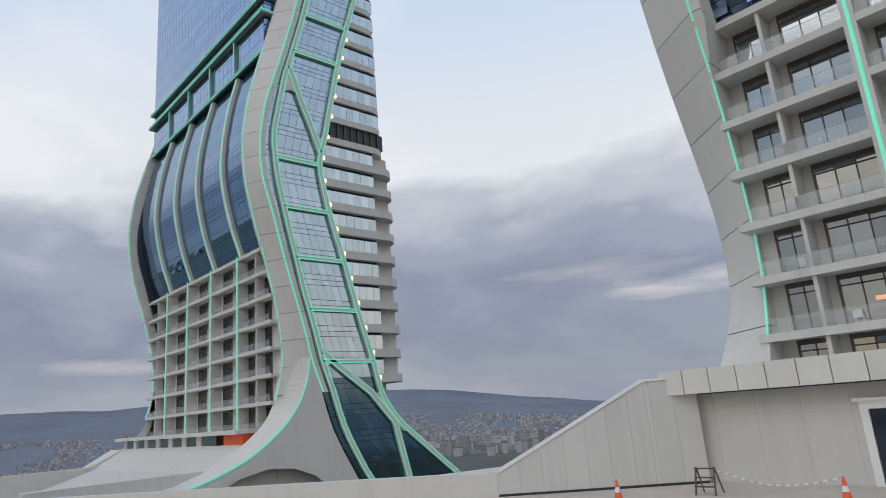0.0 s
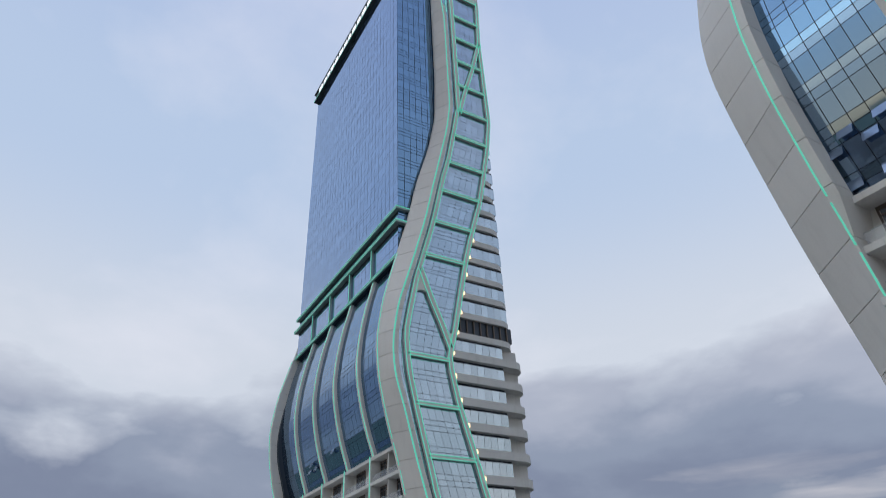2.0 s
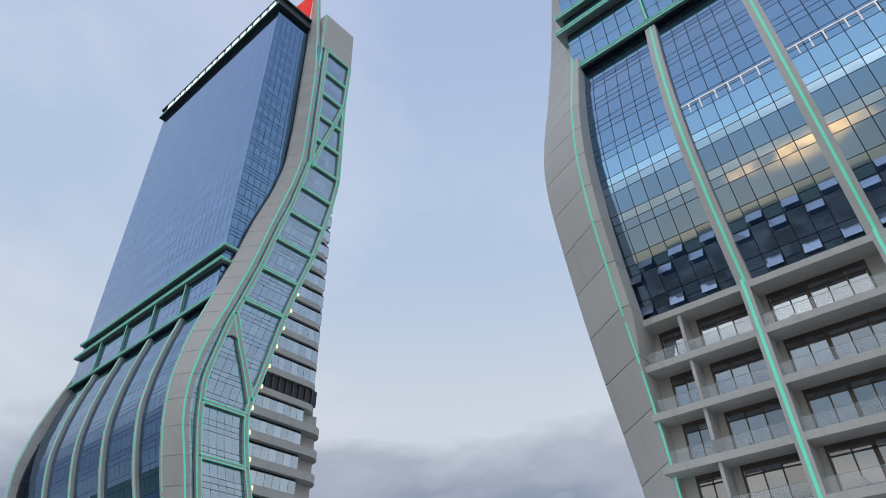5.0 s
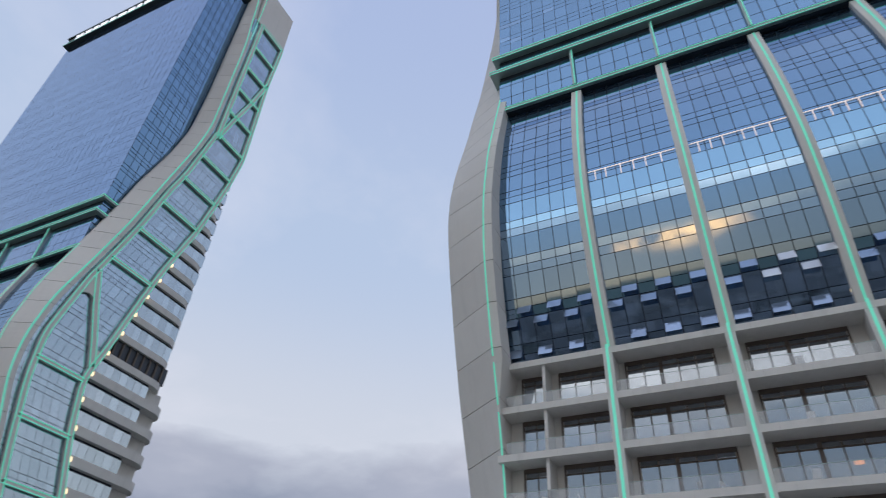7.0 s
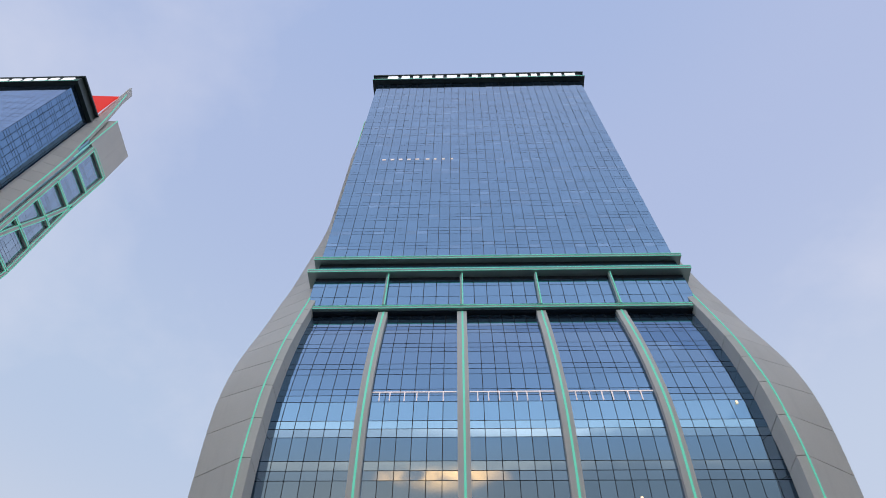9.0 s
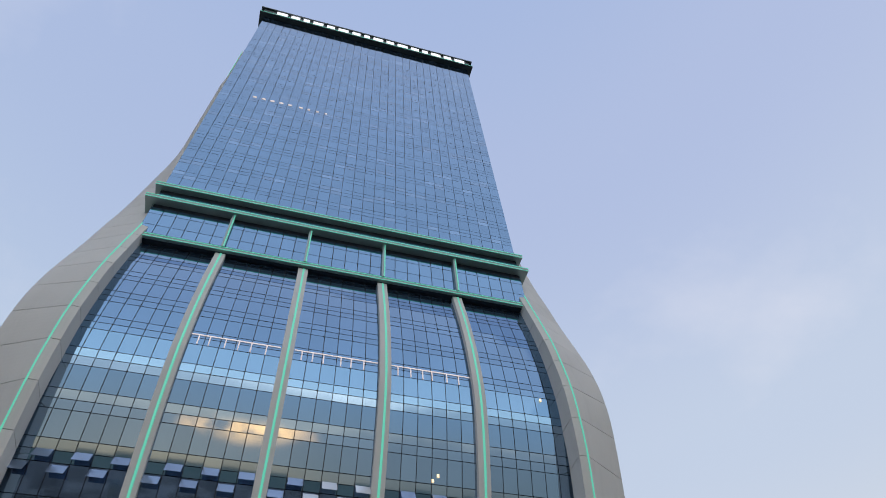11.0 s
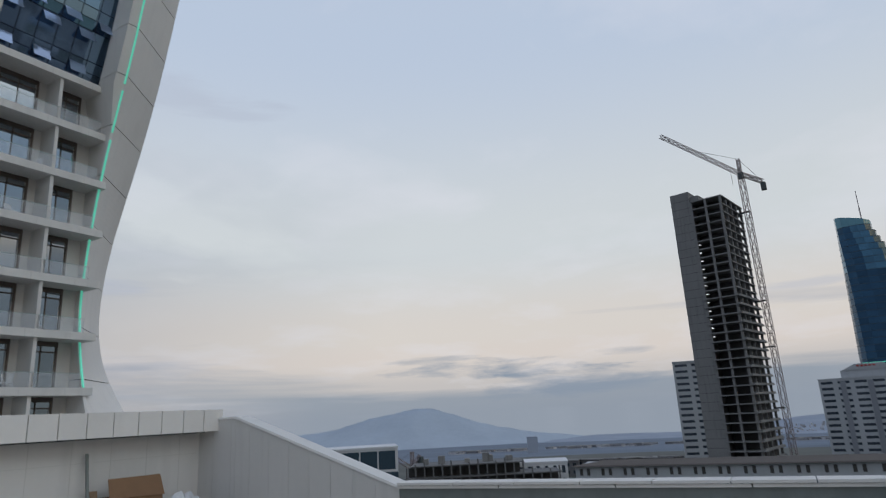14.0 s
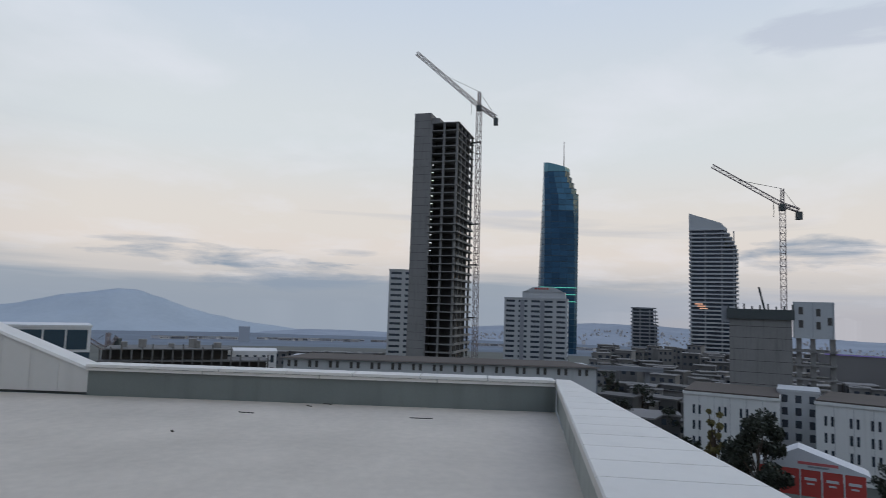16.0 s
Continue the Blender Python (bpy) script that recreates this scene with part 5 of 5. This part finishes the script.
for i in range(9):
    Soup().box(-7.4 + i * 1.9, -7.0 + i * 1.9, -0.5, 0.0, 5.6, 6.4 + 0.3 * (i % 3)).make("form_post", DARK, H)
for z in range(-20, 3, 3):
    Soup().box(-7.03, 7.83, -0.03, 0.2, z, z + 0.12).make("pour_joint", RAWD, H)
Soup().box(-9.0, -7.0, 1, 5, 2.0, 6.3).make("form_panel", FACADE_D, H)
Soup().bar((1.5, 1, 5.6), (0.2, 1, 11.5), 0.5).make("boom", DARK, H)
H = tagged(empty("formwork_block", *polar(113.6, 190).xy, 0, -113.6), "pale climbing screens round a concrete frame", "building")
Soup().box(-4.6, 4.6, 0, 9, -1.5, 7.8).make("screen", SCREEN, H)
for x in (-4.4, -0.2, 4.2):
    Soup().box(x, x + 0.1, -0.06, 0, -1.4, 7.7).make("screen_joint", FACADE_D, H)
for x, z in ((-3.3, 4.6), (-3.3, 1.2), (0.6, 4.2), (0.6, 0.9), (3.1, 2.0)):
    Soup().box(x, x + 1.0, -0.08, 0, z, z + 1.9).make("screen_hole", RAWD, H)
for x in (-4.0, -0.8, 3.6):
    Soup().box(x, x + 1.2, 1, 8, CITY_Z, -1.5).make("column", RAWC, H)
for z in (-5.0, -8.5, -12.0, -15.5):
    Soup().box(-5.0, 5.0, 0, 9, z, z + 0.45).make("slab", RAWC, H)

# low white blocks by the street
for az0, az1, lab, cols_ in ((104.2, 111.2, "low white block with tall narrow windows", 4), (113.6, 121.0, "low white block beside the building site", 5)):
    H, w = house("low_block", lab, az0, az1, 150, CITY_Z, EYE - 150 * 0.112, 20, LOWWALL, 0, 0, 0, turn=-(az0 + az1) / 2 - 4)
    for i in range(3):
        for k in range(cols_):
            for dx in (0.0, 1.15):
                x = -w / 2 + (k + 0.45 + 0.1 * (k % 2)) * w / cols_ + dx
                Soup().box(x - 0.24, x + 0.24, -0.06, 0.1, -17.4 - i * 3.3, -15.5 - i * 3.3).make("window", CITYGLASS, H)
    for k in range(6):
        x = -w / 2 + k * w / 6
        Soup().box(x - 0.03, x + 0.03, -0.03, 0.05, CITY_Z, -13.6).make("joint", FACADE_D, H)
    Soup().box(-w / 2, w / 2, 0, 20, -12.8, -12.5).make("roof_gravel", ROOF, H)
H, w = house("link_block", "recessed pale block with paired windows", 111.1, 113.9, 158, CITY_Z, EYE - 158 * 0.099, 10, FACADE, 6, 3, 0, wide=0.45, tall=0.6)

# tent with red banners
H = tagged(empty("event_tent", *polar(113.2, 112).xy, 0, -113.2), "white event tent hung with red banners", "tent")
zr, ze, zg = EYE - 112 * 0.171, EYE - 112 * 0.198, EYE - 112 * 0.232
Soup().prism([(-7.2, 0, ze), (7.6, 0, ze), (7.2, 0, ze + 0.25), (-1.5, 0, zr), (-7.2, 0, ze + 0.25)], (0, 5, 0)).make("roof", TENT, H, "white fabric roof")
for i in range(5):
    x = -6.9 + i * 2.8
    Soup().box(x + 0.1, x + 2.65, 0.05, 0.2, zg, ze).make("banner", TENT_RED, H, "red printed banner")
    Soup().box(x + 0.55, x + 2.1, 0.0, 0.05, ze - 1.5, ze - 1.1).make("banner_bar", TENT, H)
    Soup().box(x + 0.85, x + 1.8, 0.0, 0.05, ze - 2.1, ze - 1.85).make("banner_bar", TENT, H)
    Soup().box(x - 0.05, x + 0.1, 0.0, 0.2, CITY_Z, ze).make("post", TENT, H)
Soup().box(-1.6, 3.6, -0.05, 0, ze + 0.75, ze + 1.15).make("print_bar", SITE_RED, H)
Soup().box(-0.3, 2.4, -0.05, 0, ze + 0.35, ze + 0.6).make("print_bar", FACADE_D, H)

# trees
def tree(x, y, z0, height, radius, seed, mat, label, leaves=2600):
    rng = random.Random(seed)
    T = tagged(empty("tree", x, y, z0), label, "tree")
    tr = Soup()
    rings = []
    for i in range(7):
        t = i / 6
        r = 0.32 * (1 - 0.75 * t) + 0.04
        rings.append([(0.25 * math.sin(t * 3) + r * math.cos(k * math.pi / 4), r * math.sin(k * math.pi / 4), t * height * 0.8) for k in range(8)])
    tr.sweep(rings)
    clumps = []
    for i in range(26):
        a, h = rng.uniform(0, 6.28), rng.uniform(0.36, 0.98)
        reach = radius * rng.uniform(0.45, 1.0) * (1.15 - abs(h - 0.6) * 1.3)
        e = Vector((math.cos(a) * reach, math.sin(a) * reach, h * height))
        tr.bar((0, 0, h * height * 0.62), e, 0.12)
        clumps.append((e, radius * rng.uniform(0.2, 0.4)))
    tr.make("trunk", BARK, T)
    lv = Soup()
    for i in range(leaves):
        c, r = clumps[rng.randrange(len(clumps))]
        d = Vector((rng.gauss(0, 1), rng.gauss(0, 1), rng.gauss(0, 0.8))).normalized() * r * rng.uniform(0.3, 1.05)
        p = c + d
        u = Vector((rng.gauss(0, 1), rng.gauss(0, 1), rng.gauss(0, 1))).normalized() * rng.uniform(0.15, 0.32)
        v = u.cross(Vector((rng.gauss(0, 1), rng.gauss(0, 1), rng.gauss(0, 1)))).normalized() * rng.uniform(0.12, 0.24)
        lv.quad(p - u, p + v, p + u, p - v)
    tagged(lv.make("crown", mat, T), kind="stuff")


p = polar(109.7, 105)
tree(p.x, p.y, CITY_Z, 17.0, 4.8, 4, LEAF, "dark evergreen tree beside the tent", 16000)
p = polar(106.6, 118)
tree(p.x, p.y, CITY_Z, 16.0, 1.7, 9, LEAF_YELLOW, "thin tree with yellowing leaves")
p = polar(115.5, 88)
tree(p.x, p.y, CITY_Z, 8.0, 3.2, 12, LEAF, "dark shrubby tree below the parapet")

# long roof with a row of slots just beyond the parapet
a, b = polar(70.2, 96), polar(97.2, 96)
mid, w = (a + b) / 2, (b - a).length
H = tagged(empty("long_hall", mid.x, mid.y, 0, -83.7), "long low hall with a worn grey roof and vent slots", "building")
zt = -4.6
Soup().box(-w / 2, w / 2, 0, 9, CITY_Z, zt).make("wall", FACADE, H)
Soup().prism([(-w / 2 - 0.4, -0.5, zt), (-w / 2 + 3, 6, zt + 0.25), (w / 2 - 3, 6, zt + 0.25), (w / 2 + 0.4, -0.5, zt)], (0, 0.3, 0.14)).make("roof", ROOF, H, "patched grey roof")
for i in range(44):
    x = -w / 2 + 0.6 + i * (w - 1.2) / 44
    if i % 3 != 2:
        Soup().box(x, x + 0.42, -0.06, 0.1, zt - 1.15, zt - 0.25).make("slot", RAWD, H)

# frames, white flats and a glazed office beyond the sloping wall
H = tagged(empty("unfinished_block", *polar(60.6, 200).xy, 0, -60.6), "low bare concrete frame of an unfinished block", "building")
zt = EYE - 200 * 0.072
for i in range(5):
    Soup().box(-16.5 + (2 if i == 0 else 0), 30 - (11 if i == 0 else 0), 0, 14, zt - i * 3.3 - 0.35, zt - i * 3.3).make("slab", RAWM, H)
for k in range(18):
    x = -16 + k * 2.65
    Soup().box(x, x + 0.4, 0.1, 0.6, CITY_Z, zt - (3.3 if k > 13 else 0.3) + 0.8 * (k % 3)).make("column", RAWM, H)
# dark blocks put in for the shade inside this frame
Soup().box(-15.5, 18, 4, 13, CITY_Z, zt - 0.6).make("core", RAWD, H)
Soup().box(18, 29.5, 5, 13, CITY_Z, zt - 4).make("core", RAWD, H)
for k, (x, h) in enumerate(((-11, 1.6), (-6.5, 2.3), (1.5, 1.2), (7, 2.6), (8.6, 2.0), (14, 1.5))):
    Soup().box(x, x + 1.6 + 0.5 * (k % 2), 5, 8, zt, zt + h).make("roof_shed", RAWC, H)
house("white_flats", "white low block of flats with dark windows", 65.4, 69.6, 215, CITY_Z, EYE - 215 * 0.0765, 14, FACADE_W, 4, 6, 0, wide=0.4, tall=0.6)
H, w = house("glazed_office", "glazed office block in a white frame", 49.0, 55.4, 180, CITY_Z, EYE - 180 * 0.044, 16, FACADE_W, 0, 0, 0)
zt = EYE - 180 * 0.044
for k in range(4):
    x = -w / 2 + 0.7 + k * (w - 1) / 4
    Soup().box(x, x + (w - 1) / 4 - 0.4, -0.1, 0.1, zt - 5.2, zt - 0.5).make("window", TEAL_BAND, H)
Soup().box(-w / 2, w / 2, -0.15, 0.1, zt - 9.4, zt - 5.9).make("window", TEAL_BAND, H)
house("far_block", "single tower block far away, pale with painted haze", 66.4, 67.3, 900, -70, EYE - 900 * 0.039, 14, HAZE_BLOCK, 0, 0, 0)

# scattered town, too small and far to tell apart
rng = random.Random(11)
town, roofs, holes, haze = Soup(), Soup(), Soup(), Soup()


def block(az, r, wdt, dep, z, h, windows, skew, wall):
    """One small block of the town with its flat roof and windows."""
    p = polar(az, r)
    c_, s_ = math.cos(skew), math.sin(skew)
    at = lambda x, y: (p.x + c_ * x - s_ * y, p.y + s_ * x + c_ * y)
    corners = lambda o: [at(x, y) for x, y in ((-wdt / 2 - o, -dep / 2 - o), (wdt / 2 + o, -dep / 2 - o), (wdt / 2 + o, dep / 2 + o), (-wdt / 2 - o, dep / 2 + o))]
    wall.hexa([(x, y, z - 6) for x, y in corners(0)] + [(x, y, z + h) for x, y in corners(0)])
    roofs.hexa([(x, y, z + h) for x, y in corners(0.3)] + [(x, y, z + h + 0.4) for x, y in corners(0.3)])
    if windows:
        fl, nc = max(1, int(h / 3)), max(2, int(wdt / 2.6))
        for a_ in range(fl):
            z0 = z + (a_ + 0.35) * h / fl
            for b_ in range(nc):
                x = -wdt / 2 + (b_ + 0.25) * wdt / nc
                (ax, ay), (bx, by) = at(x, -dep / 2 - 0.05), at(x + wdt / nc * 0.5, -dep / 2 - 0.05)
                holes.quad((ax, ay, z0), (bx, by, z0), (bx, by, z0 + 1.4), (ax, ay, z0 + 1.4))


for i in range(5200):
    side = rng.random()
    az = rng.uniform(-92, -30) if side < 0.3 else rng.uniform(60, 130)
    r = 330 + 2300 * rng.random() ** 1.3
    if r < 640 and 78 < az < 109.5 or az < 0 and r < 560:
        continue
    k = 0.45 if az < 0 else 0.6 if r < 900 else 1.0
    wdt, dep = rng.uniform(9, 24) * k, rng.uniform(8, 16) * k
    h = rng.choice((6, 9, 12, 15)) * rng.uniform(0.85, 1.2)
    p = polar(az, r)
    z = ground_z(r)
    if az < 0 and r > 1500:
        z += (r - 1500) * 0.05
    top_z = EYE - r * 0.074 if r < 1100 else EYE - r * 0.054
    if az > 0 and h + z > top_z:
        h = top_z - z
    if h < 3:
        continue
    block(az, r, wdt, dep, z, h, r < 1500 and az > 0, radians(-az + rng.uniform(-35, 35)), town if r < 900 and az > 0 else haze)
# quarter added behind the deck, seen only in the facades' glass, to brighten it
for i in range(600):
    az, r = rng.uniform(135, 235), rng.uniform(90, 900)
    block(az, r, rng.uniform(8, 20), rng.uniform(8, 16), CITY_Z, rng.choice((6, 9, 12, 15)), False, radians(-az + rng.uniform(-35, 35)), haze)
yard = Soup()
for i in range(260):
    az, r = rng.uniform(97.3, 124), rng.uniform(160, 430)
    if az > 103 and r < 215:
        continue
    block(az, r, rng.uniform(4, 11), rng.uniform(4, 9), CITY_Z, rng.uniform(3, 7) + max(0, r - 230) * 0.03, True, radians(-az + rng.uniform(-30, 30)), yard)
tagged(yard.make("yard_sheds", CITY_NEAR), "low sheds and roofs of the building quarter", "sheds", kind="stuff")
tagged(haze.make("hazy_town", HAZE_TOWN), "far town of low houses, pale with painted haze", "town", kind="stuff")
tagged(town.make("far_town", CITY), "dense far town of pale low houses", "town", kind="stuff")
tagged(roofs.make("far_roofs", CITY_NEAR), "dull flat roofs of the far town", "roofs", kind="stuff")
tagged(holes.make("far_windows", CITYGLASS), "dark windows of the far town", "windows", kind="stuff")
H = tagged(empty("flyover", *polar(99.8, 240).xy, 0, -96), "pale raised road with a rail", "bridge")
Soup().box(-40, 12, 0, 9, -17.0, -16.0).make("deck", FACADE_D, H)
Soup().box(-40, 12, -0.2, 0.0, -16.0, -15.3).make("rail", FACADE_D, H)
for x in (-30, -12, 6):
    Soup().box(x, x + 1.6, 2, 6, CITY_Z, -17.0).make("pier", FACADE_D, H)
tagged(Soup().box(-12, 12, 0, 0.3, 0.3, 0.8).make("purple_strip", PURPLE), "long purple light strip on a far roof", "light").matrix_world = pose(*polar(116.6, 300, EYE - 300 * 0.047), 0, 0, -116.6)
tagged(Soup().box(-14, 14, 0.31, 14, -30, 0.4).make("purple_hall", CITY_NEAR), "dark hall below the purple strip", "building").matrix_world = pose(*polar(116.6, 300, EYE - 300 * 0.047), 0, 0, -116.6)

for i, (az, r, h, rad) in enumerate(((99.2, 180, 9, 3.0), (101.0, 205, 10, 3.4), (103.0, 172, 8, 2.8), (104.6, 140, 7, 2.6), (118.5, 128, 9, 3.0), (98.2, 230, 11, 3.6))):
    p = polar(az, r)
    tree(p.x, p.y, CITY_Z, h, rad, 30 + i, LEAF, "dark leafy street tree among the yards", 1500)

# ---- things on the deck ----
CONE_A, CONE_B = (-13.0, 18.9), (-6.8, 20.6)
# glazed door in the white wall
D_ = tagged(empty("door_1", -5.9, 24.4, 0), "white framed glazed door, closed", "door", kind="structure")
for x0, x1, z0, z1 in ((-1.2, -0.95, 0, 2.62), (0.95, 1.2, 0, 2.62), (-0.95, 0.95, 2.37, 2.62)):
    Soup().box(x0, x1, -0.14, 0.02, z0, z1).make("door_frame", WHITE, D_)
Soup().box(-1.35, 1.35, -0.22, -0.02, 2.6, 2.72).make("lintel", WHITE, D_)
for x in (-0.93, 0.03):
    Soup().box(x, x + 0.9, -0.08, -0.02, 0.05, 2.35).make("pane", DOORGLASS, D_)
Soup().box(-0.06, -0.02, -0.16, -0.08, 0.95, 1.2).make("door_handle", ALU, D_)
# seams of the wall panels
for i in range(21):
    x = -12.0 + i * 1.55
    if -7.3 < x < -4.6:
        continue
    Soup().box(x - 0.008, x + 0.008, 24.392, 24.41, 0.1, 3.24).make("seam", SEAM, w_north)
for x0, x1 in ((-12.3, -7.3), (-4.5, 19.9)):
    Soup().box(x0, x1, 24.393, 24.41, 2.36, 2.376).make("seam", SEAM, w_north)
# dark strip put in as the shade line under the coping
Soup().box(-12.3, 19.9, 23.9, 24.4, 3.2, 3.25).make("shadow_gap", DARK, w_north)


def cone(x, y):
    C = tagged(empty("traffic_cone", x, y), "orange traffic cone with a pale band", "traffic cone", "cones on the deck")
    Soup().box(-0.2, 0.2, -0.2, 0.2, 0, 0.04).make("base", ORANGE, C)
    ring = lambda r, z: [(r * math.cos(k * math.pi / 8), r * math.sin(k * math.pi / 8), z) for k in range(16)]
    Soup().sweep([ring(0.15, 0.04), ring(0.095, 0.36)]).make("body", ORANGE, C)
    Soup().sweep([ring(0.097, 0.36), ring(0.07, 0.52)]).make("band", WHITE, C)
    Soup().sweep([ring(0.07, 0.52), ring(0.03, 0.74), ring(0.012, 0.76)]).make("tip", ORANGE, C)
    return C


cone(*CONE_A)
cone(*CONE_B)
tx0, tx1 = Vector((-10.9, 21.6, 0.75)), Vector((CONE_B[0], CONE_B[1], 0.74))
sag = lambda t: Vector((0, 0, -0.34 * math.sin(math.pi * t)))
tape = tagged(empty("barrier_tape", 0, 0), "sagging red and white barrier tape", "tape")
for i in range(28):
    strip = Soup()
    strip.bar(tx0.lerp(tx1, i / 28) + sag(i / 28), tx0.lerp(tx1, (i + 1) / 28) + sag((i + 1) / 28), 0.01, 0.05)
    strip.make("red_band" if i % 2 else "white_band", TAPE if i % 2 else WHITE, tape)
L_ = tagged(empty("step_ladder", -11.2, 21.2, 0, 6), "small dark metal step ladder by the wall", "ladder")
for x in (-0.33, 0.33):
    Soup().bar((x, 0, 0), (x * 0.9, 0.25, 0.86), 0.05).make("rail", FRAME, L_)
    Soup().bar((x, 0.75, 0), (x * 0.9, 0.3, 0.86), 0.04).make("back_leg", FRAME, L_)
for i in range(3):
    Soup().box(-0.33, 0.33, 0.02 + i * 0.06, 0.14 + i * 0.06, 0.25 + i * 0.28, 0.29 + i * 0.28).make("tread", FRAME, L_)

# rubbish against the wall
B1 = tagged(empty("cardboard_box", 16.35, 23.6, 0, -6), "large brown cardboard box with a torn flap", "box")
Soup().box(-1.15, 1.05, -0.35, 0.35, 0.22, 1.1).make("body", CARD, B1)
Soup().hexa([(-1.05, -0.40, 1.08), (1.1, -0.40, 1.0), (1.1, -0.37, 1.0), (-1.05, -0.37, 1.08), (-1.0, -0.1, 1.75), (1.05, -0.1, 1.75), (1.05, -0.07, 1.75), (-1.0, -0.07, 1.75)]).make("flap", CARD, B1)
Soup().box(-1.1, 1.0, -0.3, 0.3, 0.08, 0.2).make("pallet_board", WOOD, B1)
for x in (-1.0, 0.0, 0.8):
    Soup().box(x, x + 0.14, -0.3, 0.3, 0, 0.08).make("pallet_block", WOOD, B1)
tagged(Soup().hexa([(13.8, 23.7, 0), (14.35, 23.7, 0), (14.35, 23.78, 0), (13.8, 23.78, 0), (13.8, 24.0, 0.95), (14.35, 24.0, 0.95), (14.35, 24.08, 0.95), (13.8, 24.08, 0.95)]).make("black_board", BLACK), "black board leaning by the wall", "board")
tagged(Soup().bar((14.75, 23.7, 0), (14.85, 24.25, 2.7), 0.09).make("pole", UPSTAND), "grey pole leaning against the wall", "pole")
tagged(Soup().bar((14.95, 23.5, 0), (15.1, 24.1, 1.35), 0.25, 0.05).make("plank", WOOD), "short timber plank leaning by the box", "plank")
rng = random.Random(21)
bm = bmesh.new()
bmesh.ops.create_icosphere(bm, subdivisions=4, radius=1.0)
for v in bm.verts:
    n = noise.noise(v.co * 2.2) * 0.35 + noise.noise(v.co * 6.0) * 0.22
    v.co = Vector((v.co.x * 0.95, v.co.y * 0.5, max(0.0, (v.co.z * 0.5 + 0.28)))) * (1 + n)
    v.co.z = max(0.0, v.co.z)
wr = part("plastic_sheet", bm, WRAP)
wr.location = (18.55, 23.6, 0.0)
tagged(wr, "crumpled heap of pale plastic sheet", "plastic sheet")
S_ = tagged(empty("panel_stack", 19.2, 22.4, 0, 60), "stack of grey cladding panels on the deck", "panels")
for i in range(5):
    Soup().box(-0.75 + 0.02 * (i % 2), 0.75, -0.4, 0.4, 0.06 + i * 0.09, 0.13 + i * 0.09).make("panel", ALU, S_)
for x in (-0.5, 0.4):
    Soup().box(x, x + 0.1, -0.4, 0.4, 0, 0.06).make("batten", WOOD, S_)
# scraps lying on the screed
for i, (x, y, l, a) in enumerate(((19.2, 8.0, 0.5, 85), (21.0, 6.6, 0.22, 60), (21.6, 6.15, 0.3, 80), (19.8, 2.7, 0.7, 95), (16.0, 8.6, 0.2, 35), (12.5, 15.2, 0.35, 60))):
    sc = Soup().box(-l / 2, l / 2, -0.03, 0.03, 0, 0.02)
    ob = tagged(sc.make("scrap", SCRAP), "small dark scrap lying on the screed", "scrap", "scraps on the deck")
    ob.matrix_world = pose(x, y, 0.0, 0, 0, a)
